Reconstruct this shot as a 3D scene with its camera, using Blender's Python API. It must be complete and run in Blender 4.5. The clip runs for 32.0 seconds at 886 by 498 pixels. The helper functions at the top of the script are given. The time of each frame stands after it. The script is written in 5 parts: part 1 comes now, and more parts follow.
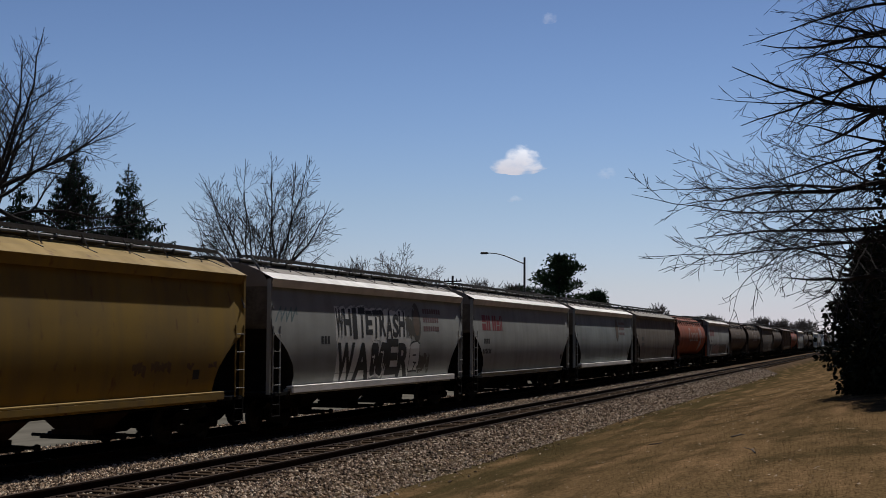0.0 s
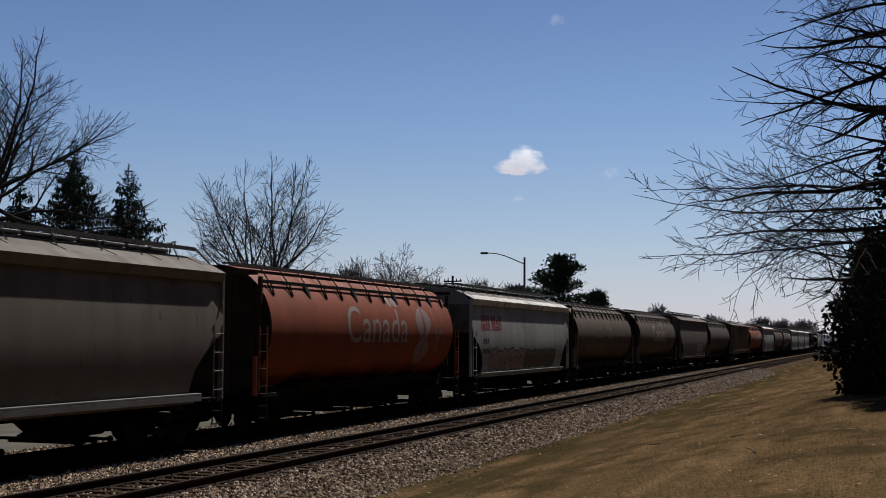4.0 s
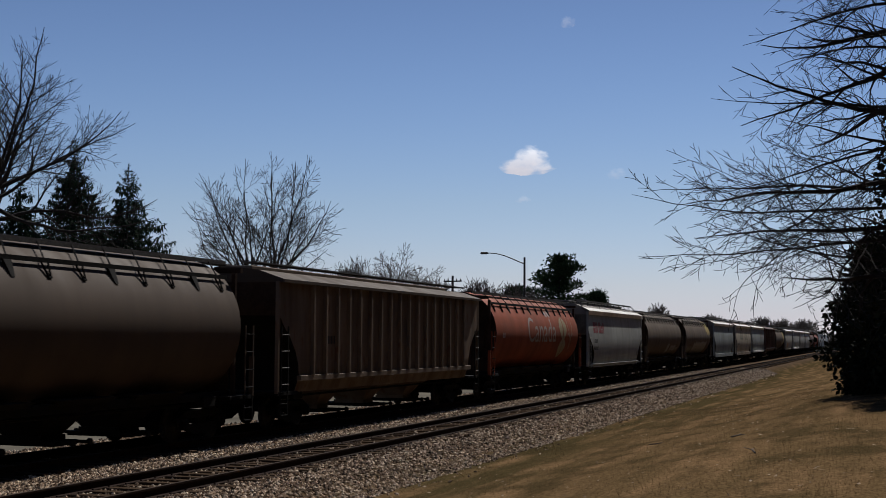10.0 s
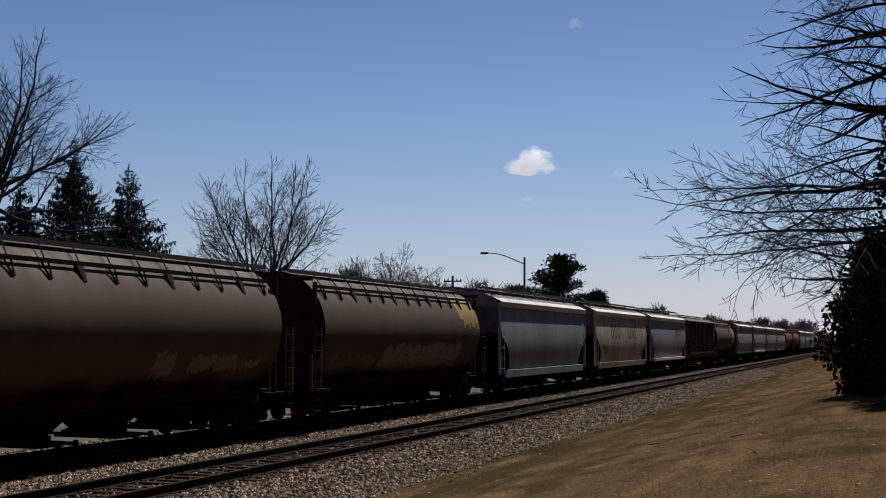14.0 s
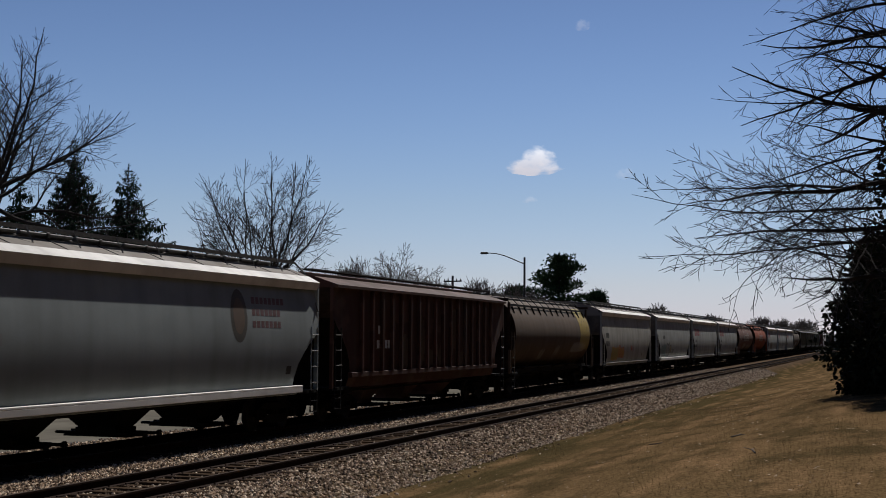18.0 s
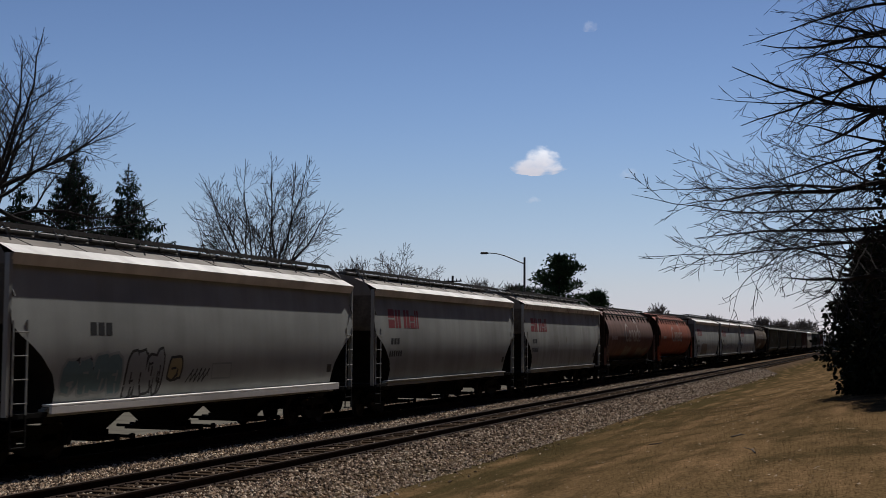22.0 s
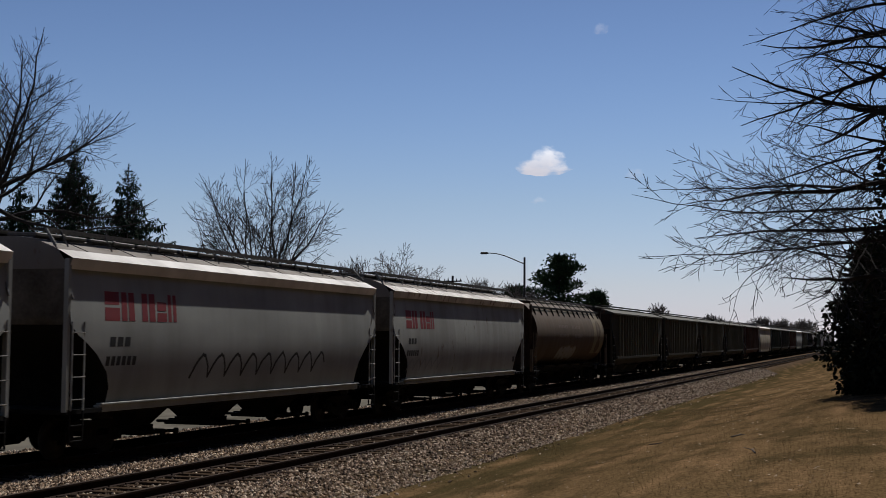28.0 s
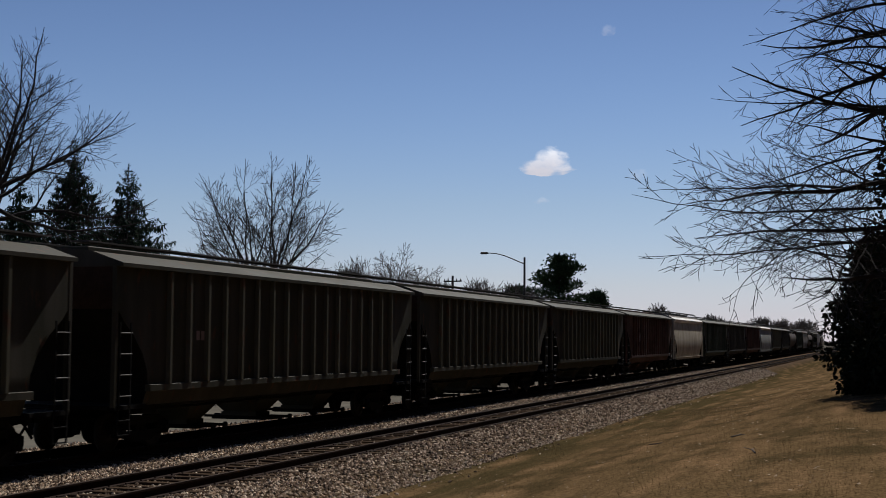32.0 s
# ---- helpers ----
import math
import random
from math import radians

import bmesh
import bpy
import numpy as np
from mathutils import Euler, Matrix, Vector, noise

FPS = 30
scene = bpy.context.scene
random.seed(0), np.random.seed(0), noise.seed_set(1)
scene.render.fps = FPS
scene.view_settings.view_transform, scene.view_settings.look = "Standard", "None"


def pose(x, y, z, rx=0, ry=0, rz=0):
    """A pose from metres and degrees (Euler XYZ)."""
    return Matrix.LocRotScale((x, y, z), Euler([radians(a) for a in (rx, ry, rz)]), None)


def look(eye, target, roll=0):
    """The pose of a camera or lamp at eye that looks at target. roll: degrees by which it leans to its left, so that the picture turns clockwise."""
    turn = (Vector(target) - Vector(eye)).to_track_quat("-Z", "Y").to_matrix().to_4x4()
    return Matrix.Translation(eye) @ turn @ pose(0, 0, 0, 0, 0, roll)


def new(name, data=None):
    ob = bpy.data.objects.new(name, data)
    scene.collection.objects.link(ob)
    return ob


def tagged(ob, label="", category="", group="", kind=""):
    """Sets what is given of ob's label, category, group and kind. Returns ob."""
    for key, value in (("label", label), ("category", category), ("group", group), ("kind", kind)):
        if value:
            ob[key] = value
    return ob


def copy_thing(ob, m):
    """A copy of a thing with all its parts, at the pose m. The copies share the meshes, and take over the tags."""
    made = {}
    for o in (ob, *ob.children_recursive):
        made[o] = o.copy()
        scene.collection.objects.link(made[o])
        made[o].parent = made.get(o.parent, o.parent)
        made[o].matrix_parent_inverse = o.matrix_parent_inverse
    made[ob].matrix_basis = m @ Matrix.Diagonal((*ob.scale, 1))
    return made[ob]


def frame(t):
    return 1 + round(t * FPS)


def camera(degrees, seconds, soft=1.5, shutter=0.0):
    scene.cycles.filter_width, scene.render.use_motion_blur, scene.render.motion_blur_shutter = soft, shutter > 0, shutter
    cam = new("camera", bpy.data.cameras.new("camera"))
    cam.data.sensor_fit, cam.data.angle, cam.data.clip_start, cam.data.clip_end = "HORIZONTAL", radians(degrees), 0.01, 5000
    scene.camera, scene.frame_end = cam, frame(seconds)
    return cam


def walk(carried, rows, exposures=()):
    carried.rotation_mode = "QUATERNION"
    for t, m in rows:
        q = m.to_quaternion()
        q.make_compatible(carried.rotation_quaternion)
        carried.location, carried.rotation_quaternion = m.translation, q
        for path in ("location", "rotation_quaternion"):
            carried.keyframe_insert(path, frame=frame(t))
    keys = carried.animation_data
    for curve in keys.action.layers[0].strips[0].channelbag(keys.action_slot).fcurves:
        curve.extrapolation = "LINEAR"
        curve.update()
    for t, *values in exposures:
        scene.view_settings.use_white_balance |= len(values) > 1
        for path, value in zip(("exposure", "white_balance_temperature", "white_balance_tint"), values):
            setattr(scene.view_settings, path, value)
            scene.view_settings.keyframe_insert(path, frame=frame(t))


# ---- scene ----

# World: y runs along the tracks, x to the right of them, z = 0 is the top of the rails.
FAR_TRACK = -16.63
NEAR_TRACK = -12.28
EYE = (0.0, 0.0, 2.508)
SPEED = 18.0

cam = camera(37.07, 32.0, soft=0.5, shutter=0.08)
yaw, tilt = 0.3227, 0.0668
VIEW = Vector((-math.sin(yaw) * math.cos(tilt), math.cos(yaw) * math.cos(tilt), math.sin(tilt)))
stand = look(EYE, Vector(EYE) + VIEW * 10, 0.424)
walk(cam, [(0, stand), (32, stand)], exposures=[(0, 0.0, 6050, 10), (32, 0.0, 6050, 10)])

# ------------------------------------------------------------------ light
SUN = Vector((0.060, 0.680, 0.73)).normalized()
world = bpy.data.worlds.new("daylight")
scene.world = world
world.use_nodes = True
wn, wl = world.node_tree.nodes, world.node_tree.links
sky = wn.new("ShaderNodeTexSky")
sky.sky_type = "NISHITA"
sky.sun_disc = False
sky.sun_elevation = math.asin(SUN.z)
sky.sun_rotation = math.atan2(SUN.x, SUN.y)
sky.altitude = 200
sky.air_density, sky.dust_density, sky.ozone_density = 1.5, 0.12, 9.0
clear = wn.new("ShaderNodeMix")
clear.data_type, clear.blend_type = "RGBA", "MULTIPLY"
clear.inputs[0].default_value, clear.inputs[7].default_value = 1.0, (1.10, 0.94, 1.01, 1)
wl.new(sky.outputs["Color"], clear.inputs[6])
# the air pales towards the horizon and deepens overhead
way = wn.new("ShaderNodeTexCoord")
part_z = wn.new("ShaderNodeSeparateXYZ")
wl.new(way.outputs["Generated"], part_z.inputs["Vector"])
haze = wn.new("ShaderNodeValToRGB")
for at, tone in ((0.04, (1.12, 1.24, 1.46)), (0.10, (1.06, 1.11, 1.17)), (0.25, (0.82, 0.825, 0.85))):
    haze.color_ramp.elements.new(at).color = (*tone, 1)
haze.color_ramp.elements[0].color = (1.10, 1.34, 1.85, 1)
haze.color_ramp.elements[-1].position = 0.45
haze.color_ramp.elements[-1].color = (0.54, 0.55, 0.58, 1)
pale = wn.new("ShaderNodeMix")
pale.data_type, pale.blend_type = "RGBA", "MULTIPLY"
pale.inputs[0].default_value = 1.0
wl.new(part_z.outputs["Z"], haze.inputs["Fac"])
wl.new(clear.outputs[2], pale.inputs[6])
wl.new(haze.outputs["Color"], pale.inputs[7])
wl.new(pale.outputs[2], wn["Background"].inputs["Color"])
wn["Background"].inputs["Strength"].default_value = 0.062
sun = new("sun", bpy.data.lights.new("sun", "SUN"))
sun.data.energy, sun.data.angle, sun.data.color = 4.8, radians(0.53), (1.0, 0.93, 0.83)
sun.matrix_world = look(SUN * 60, (0, 0, 0))


# ------------------------------------------------------------------ materials
def shader(name):
    m = bpy.data.materials.new(name)
    m.use_nodes = True
    return m, m.node_tree.nodes, m.node_tree.links, m.node_tree.nodes["Principled BSDF"]


def noise_node(n, l, scale, detail=4.0, stretch=None, coords="Object", offset=None):
    c = n.new("ShaderNodeTexCoord")
    t = n.new("ShaderNodeTexNoise")
    t.inputs["Scale"].default_value = scale
    t.inputs["Detail"].default_value = detail
    mp = n.new("ShaderNodeMapping")
    mp.inputs["Scale"].default_value = stretch or (1, 1, 1)
    l.new(c.outputs[coords], mp.inputs["Vector"])
    if offset is not None:
        l.new(offset, mp.inputs["Location"])
    l.new(mp.outputs["Vector"], t.inputs["Vector"])
    return t.outputs["Fac"]


def ramp(n, l, fac, stops):
    r = n.new("ShaderNodeValToRGB")
    els = r.color_ramp.elements
    while len(els) < len(stops):
        els.new(0.5)
    for e, (p, c) in zip(els, stops):
        e.position, e.color = p, (*c, 1)
    l.new(fac, r.inputs["Fac"])
    return r.outputs["Color"]


def mix(n, l, fac, a, b, kind="MIX"):
    x = n.new("ShaderNodeMix")
    x.data_type, x.blend_type = "RGBA", kind
    for key, v in ((0, fac), (6, a), (7, b)):
        if hasattr(v, "is_output"):
            l.new(v, x.inputs[key])
        else:
            x.inputs[key].default_value = v if key == 0 else (*v, 1)
    return x.outputs[2]


def bump(n, l, p, height, strength, distance=0.02):
    b = n.new("ShaderNodeBump")
    b.inputs["Strength"].default_value, b.inputs["Distance"].default_value = strength, distance
    l.new(height, b.inputs["Height"])
    l.new(b.outputs["Normal"], p.inputs["Normal"])


def grey(v):
    return (v, v, v)


def plain(name, a, b, scale=3.0, rough=0.8, metal=0.0, bumpy=0.3, dist=0.01, gloss=0.3):
    """A weathered surface that wavers between two colours at two scales."""
    m, n, l, p = shader(name)
    f1, f2 = noise_node(n, l, scale, 5), noise_node(n, l, scale * 9, 4)
    c = mix(n, l, 0.35, ramp(n, l, f1, [(0.3, a), (0.7, b)]), ramp(n, l, f2, [(0.3, a), (0.7, b)]))
    l.new(c, p.inputs["Base Color"])
    p.inputs["Roughness"].default_value, p.inputs["Metallic"].default_value = rough, metal
    p.inputs["Specular IOR Level"].default_value = gloss
    if bumpy:
        bump(n, l, p, f2, bumpy, dist)
    return m


def car_paint(name, colour, dirt=(0.10, 0.085, 0.07), grime=0.5, rust=0.0, rough=0.66, patch=None):
    """Painted steel: vertical streaks, dusty road blotches, specks of rust; no two cars alike."""
    m, n, l, p = shader(name)
    info = n.new("ShaderNodeObjectInfo")
    sh = n.new("ShaderNodeVectorMath")
    sh.operation = "SCALE"
    sh.inputs[0].default_value = (31, 17, 5)
    l.new(info.outputs["Random"], sh.inputs["Scale"])
    off = sh.outputs["Vector"]
    streak = noise_node(n, l, 1.1, 4, (1, 1.5, 0.22), offset=off)
    blotch = noise_node(n, l, 0.55, 5, (1, 0.6, 1.3), offset=off)
    fine = noise_node(n, l, 26, 3, offset=off)
    c = mix(n, l, ramp(n, l, blotch, [(0.35, grey(0)), (0.75, grey(1))]), colour, tuple(v * 0.66 + d * 0.14 for v, d in zip(colour, dirt)))
    if patch:
        c = mix(n, l, ramp(n, l, blotch, [(0.52, grey(0)), (0.56, grey(1))]), c, patch)
    c = mix(n, l, ramp(n, l, streak, [(0.40, grey(0)), (0.75, grey(grime * .95))]), c, dirt)
    c = mix(n, l, ramp(n, l, fine, [(0.5, grey(0)), (0.8, grey(grime * 0.35))]), c, dirt)
    if rust:
        spots = noise_node(n, l, 3.1, 8, (1, 1.4, 0.5), offset=off)
        c = mix(n, l, ramp(n, l, spots, [(0.66 - rust * 0.2, grey(0)), (0.74 - rust * 0.2, grey(0.7))]), c, (0.11, 0.05, 0.027))
    l.new(c, p.inputs["Base Color"])
    l.new(ramp(n, l, streak, [(0.3, grey(rough)), (0.8, grey(min(0.9, rough + 0.25)))]), p.inputs["Roughness"])
    wave = noise_node(n, l, 0.9, 2, (1, 1.0, 0.55), offset=off)
    bump(n, l, p, wave, 0.22, 0.03)
    p.inputs["Specular IOR Level"].default_value = 0.12
    return m


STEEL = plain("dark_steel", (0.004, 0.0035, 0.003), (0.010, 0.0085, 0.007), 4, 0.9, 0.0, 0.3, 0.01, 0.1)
WHEEL = plain("wheel_steel", (0.008, 0.006, 0.005), (0.022, 0.016, 0.012), 6, 0.8, 0.0)
GALV = plain("galvanised_steel", (0.045, 0.040, 0.036), (0.10, 0.09, 0.08), 9, 0.7, 0.0)
RUNG = plain("worn_rung", (0.07, 0.064, 0.058), (0.16, 0.15, 0.135), 9, 0.6, 0.0)
GRATE = plain("grating", (0.03, 0.027, 0.024), (0.08, 0.07, 0.06), 12, 0.7, 0.3)
RAIL = plain("rail_rust", (0.012, 0.0065, 0.0045), (0.030, 0.016, 0.010), 8, 0.9, 0.0, 0.3, 0.01, 0.05)
RAILTOP = plain("rail_head", (0.026, 0.017, 0.012), (0.050, 0.035, 0.025), 10, 0.9, 0.0, 0.3, 0.01, 0.05)
TIE = plain("old_tie", (0.030, 0.020, 0.013), (0.070, 0.047, 0.031), 5, 0.95, 0, 0.6, 0.01, 0.0)
BARK = plain("bark", (0.012, 0.009, 0.007), (0.032, 0.025, 0.020), 6, 0.95, 0, 0.7, 0.03)
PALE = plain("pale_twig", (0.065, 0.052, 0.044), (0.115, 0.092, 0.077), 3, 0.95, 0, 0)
TWIG = plain("twig", (0.014, 0.011, 0.009), (0.034, 0.027, 0.021), 3, 0.95, 0, 0)
# grime made near-black: the shade under the cars is put into its colour
SHADE_GRIME = plain("underframe_grime_shade", (0.004, 0.0034, 0.0026), (0.012, 0.0095, 0.007), 2.5, 0.9, 0, 0.3, 0.01, 0.1)
POLE = plain("pole_metal", (0.018, 0.016, 0.014), (0.036, 0.032, 0.028), 5, 0.6, 0.0)



# ------------------------------------------------------------------ mesh helpers
def mesh_from(name, verts, faces, mats=(), smooth=False):
    me = bpy.data.meshes.new(name)
    me.from_pydata([tuple(v) for v in verts], [], faces)
    for m in mats:
        me.materials.append(m)
    if smooth:
        me.polygons.foreach_set("use_smooth", [True] * len(me.polygons))
    me.update()
    return me


def piece(name, me, parent=None, m=None, label="", kind=""):
    ob = new(name, me)
    if parent is not None:
        ob.parent = parent
    if m is not None:
        ob.matrix_basis = m
    return tagged(ob, label=label, kind=kind)


class Build:
    """Collects boxes, prisms and tubes into one mesh."""

    def __init__(self):
        self.v, self.f = [], []

    def box(self, x0, x1, y0, y1, z0, z1):
        b = len(self.v)
        self.v += [(x, y, z) for x in (x0, x1) for y in (y0, y1) for z in (z0, z1)]
        self.f += [tuple(b + i for i in q) for q in ((0, 1, 3, 2), (4, 6, 7, 5), (0, 4, 5, 1), (2, 3, 7, 6), (0, 2, 6, 4), (1, 5, 7, 3))]
        return self

    def frustum(self, bottom, top):
        """bottom, top: (x0, x1, y0, y1, z)."""
        b = len(self.v)
        for x0, x1, y0, y1, z in (bottom, top):
            self.v += [(x0, y0, z), (x1, y0, z), (x1, y1, z), (x0, y1, z)]
        self.f += [(b, b + 3, b + 2, b + 1), (b + 4, b + 5, b + 6, b + 7)]
        self.f += [(b + i, b + (i + 1) % 4, b + 4 + (i + 1) % 4, b + 4 + i) for i in range(4)]
        return self

    def tube(self, p, q, r0, r1=None, n=6, cap=True):
        p, q = Vector(p), Vector(q)
        r1 = r0 if r1 is None else r1
        d = (q - p)
        if d.length < 1e-6:
            return self
        d.normalize()
        a = d.orthogonal().normalized()
        c = d.cross(a)
        b = len(self.v)
        for o, r in ((p, r0), (q, r1)):
            for i in range(n):
                t = 2 * math.pi * i / n
                self.v.append(tuple(o + (a * math.cos(t) + c * math.sin(t)) * r))
        self.f += [(b + i, b + (i + 1) % n, b + n + (i + 1) % n, b + n + i) for i in range(n)]
        if cap:
            self.f += [tuple(b + i for i in reversed(range(n))), tuple(b + n + i for i in range(n))]
        return self

    def sheet(self, rows, wrap=False):
        """rows: equally long lists of points, skinned row to row."""
        b, w = len(self.v), len(rows[0])
        for r in rows:
            self.v += [tuple(p) for p in r]
        for i in range(len(rows) - 1):
            for j in range(w if wrap else w - 1):
                k = (j + 1) % w
                self.f.append((b + i * w + j, b + i * w + k, b + (i + 1) * w + k, b + (i + 1) * w + j))
        return self

    def mesh(self, name, *mats, smooth=False, bevel=0.0):
        me = mesh_from(name, self.v, self.f, mats, smooth)
        bm = bmesh.new()
        bm.from_mesh(me)
        bmesh.ops.recalc_face_normals(bm, faces=bm.faces)
        if bevel:
            bmesh.ops.bevel(bm, geom=bm.edges[:], offset=bevel, segments=1, affect="EDGES", clamp_overlap=True)
        bm.to_mesh(me)
        bm.free()
        return me


def thing(name, label, category, m, group=""):
    e = new(name)
    e.empty_display_size = 0.3
    e.matrix_basis = m
    return tagged(e, label=label, category=category, group=group)


def leaf_material(name, a, b, thin=0.0):
    m, n, l, p = shader(name)
    geo = n.new("ShaderNodeNewGeometry")
    l.new(ramp(n, l, geo.outputs["Random Per Island"], [(0, a), (1, b)]), p.inputs["Base Color"])
    p.inputs["Roughness"].default_value = .85
    p.inputs["Specular IOR Level"].default_value = .05
    if thin:
        tl, mx = n.new("ShaderNodeBsdfTranslucent"), n.new("ShaderNodeMixShader")
        l.new(p.inputs["Base Color"].links[0].from_socket, tl.inputs["Color"])
        mx.inputs["Fac"].default_value = thin
        l.new(p.outputs[0], mx.inputs[1])
        l.new(tl.outputs[0], mx.inputs[2])
        l.new(mx.outputs[0], n["Material Output"].inputs["Surface"])
    return m



# ------------------------------------------------------------------ ground and tracks
def ground_height(x, y):
    """A raised track bed, a lawn that climbs to the camera, flat land beyond."""
    def ease(a, b, t):
        t = min(1, max(0, (t - a) / (b - a)))
        return t * t * (3 - 2 * t)
    z = -0.62
    z += 0.40 * ease(-20.6, -19.2, x)
    z -= 0.40 * ease(-10.9, -9.6, x)
    z += 1.50 * ease(-10.0, 1.5, x)
    lawn = ease(-10, -8.5, x)
    z += lawn * 0.05 * noise.noise((x * 0.22, y * 0.13, 0)) + lawn * 0.015 * noise.noise((x * 1.3, y * 1.1, 3))
    return z


def ground_material():
    m, n, l, p = shader("ground_cover")
    geo = n.new("ShaderNodeNewGeometry")
    sep = n.new("ShaderNodeSeparateXYZ")
    l.new(geo.outputs["Position"], sep.inputs["Vector"])
    big, mid, fine = noise_node(n, l, 0.30, 5, (1, 0.16, 1)), noise_node(n, l, 0.9, 7, (1, .5, 1)), noise_node(n, l, 38, 6)
    streak = noise_node(n, l, 1.5, 6, (1, .10, 1))
    # greener, damper turf beside the stones; sun-bleached straw higher up
    damp = n.new("ShaderNodeMapRange")
    damp.interpolation_type = "SMOOTHSTEP"
    damp.inputs["From Min"].default_value, damp.inputs["From Max"].default_value = -8.6, -5.2
    wave = n.new("ShaderNodeMath")
    wave.operation = "MULTIPLY_ADD"
    wave.inputs[1].default_value = 5.0
    l.new(big, wave.inputs[0])
    shift = n.new("ShaderNodeMath")
    shift.operation = "SUBTRACT"
    shift.inputs[1].default_value = 2.5
    l.new(sep.outputs["X"], shift.inputs[0])
    l.new(shift.outputs[0], wave.inputs[2])
    l.new(wave.outputs[0], damp.inputs["Value"])
    grass = mix(n, l, damp.outputs[0], (0.058, 0.043, 0.019), (0.112, 0.072, 0.034))
    grass = mix(n, l, ramp(n, l, streak, [(0.46, grey(0.0)), (0.66, grey(0.75))]), grass, (0.185, 0.113, 0.056))
    grass = mix(n, l, ramp(n, l, mid, [(0.46, grey(0.0)), (0.64, grey(0.75))]), grass, (0.045, 0.033, 0.015))
    tuft = noise_node(n, l, 14, 8, (1, .6, 1))
    grass = mix(n, l, 0.75, grass, ramp(n, l, tuft, [(0.34, grey(0.6)), (0.5, grey(0.98)), (0.68, grey(1.35))]), "MULTIPLY")
    grass = mix(n, l, 0.6, grass, ramp(n, l, fine, [(0.3, grey(0.45)), (0.7, grey(1.35))]), "MULTIPLY")
    earth = ramp(n, l, mid, [(0.3, (0.085, 0.076, 0.060)), (0.7, (0.14, 0.126, 0.100))])
    wob = n.new("ShaderNodeMath")
    wob.operation = "MULTIPLY_ADD"
    wob.inputs[1].default_value = 1.2
    l.new(mid, wob.inputs[0])
    l.new(sep.outputs["X"], wob.inputs[2])
    rng = n.new("ShaderNodeMapRange")
    rng.inputs["From Min"].default_value, rng.inputs["From Max"].default_value = -10.2, -9.0
    l.new(wob.outputs[0], rng.inputs["Value"])
    stones = ramp(n, l, fine, [(0.3, (0.036, 0.025, 0.016)), (0.7, (0.12, 0.082, 0.054))])
    far = n.new("ShaderNodeMapRange")
    far.inputs["From Min"].default_value, far.inputs["From Max"].default_value = -21.0, -20.0
    l.new(wob.outputs[0], far.inputs["Value"])
    bed = mix(n, l, far.outputs[0], earth, stones)
    l.new(mix(n, l, rng.outputs[0], bed, grass), p.inputs["Base Color"])
    p.inputs["Roughness"].default_value = 1.0
    p.inputs["Specular IOR Level"].default_value = 0.0
    bump(n, l, p, tuft, 0.25, 0.02)
    return m


def build_ground():
    xs = [-2500, -900, -300, -120, -60, -40, -30, -24]
    xs += list(np.arange(-21.0, 8.01, 0.35)) + [10, 14, 20, 30, 60, 150, 500, 2000]
    ys = [-600, -150, -40, -10, 0, 6, 10] + list(np.arange(12, 62, 0.7)) + list(np.arange(62, 140, 3)) + [150, 170, 200, 250, 320, 450, 700, 1200, 2600]
    b = Build()
    b.sheet([[(x, y, ground_height(x, y)) for y in ys] for x in xs])
    me = mesh_from("ground", b.v, b.f, [ground_material()], smooth=True)
    tagged(piece("ground", me), label="dry brown lawn, track bed and bare earth", category="ground", kind="structure")


def stone_material():
    m, n, l, p = shader("ballast_stone")
    geo = n.new("ShaderNodeNewGeometry")
    c = ramp(n, l, geo.outputs["Random Per Island"], [(0.0, (0.025, 0.019, 0.015)), (0.3, (0.18, 0.122, 0.078)), (0.65, (0.41, 0.29, 0.19)), (1.0, (0.82, 0.675, 0.50))])
    f = noise_node(n, l, 40, 3)
    l.new(mix(n, l, 0.4, c, ramp(n, l, f, [(0.3, grey(0.5)), (0.7, grey(1.2))]), "MULTIPLY"), p.inputs["Base Color"])
    p.inputs["Roughness"].default_value = 0.95
    p.inputs["Specular IOR Level"].default_value = 0.1
    bump(n, l, p, f, 0.4, 0.01)
    return m


def scatter_stones(name, count, place, size, mat, label, category):
    """Many small angular stones in one mesh; place() gives a point for each."""
    rng = np.random.RandomState(7)
    base = np.array([(0, 0, 1), (.9, 0, .15), (.1, .95, .1), (-.85, .1, .2), (0, -.9, .1), (.2, .1, -.7)], float)
    tri = np.array([(0, 1, 2), (0, 2, 3), (0, 3, 4), (0, 4, 1), (5, 2, 1), (5, 3, 2), (5, 4, 3), (5, 1, 4)])
    V, F = [], []
    for i in range(count):
        x, y, z, k = place(rng)
        s = size * k * (0.6 + 0.9 * rng.rand())
        a = rng.rand() * 6.283
        pts = base * (0.7 + 0.6 * rng.rand(6, 1)) * np.array([1, 0.75 + 0.4 * rng.rand(), 0.6 + 0.3 * rng.rand()]) * s
        ca, sa = math.cos(a), math.sin(a)
        V.append(pts @ np.array([[ca, sa, 0], [-sa, ca, 0], [0, 0, 1]]) + (x, y, z))
        F.append(tri + 6 * i)
    V, F = np.concatenate(V), np.concatenate(F)
    me = mesh_from(name, V.tolist(), [tuple(f) for f in F.tolist()], [mat])
    tagged(piece(name, me), label=label, category=category, kind="stuff")


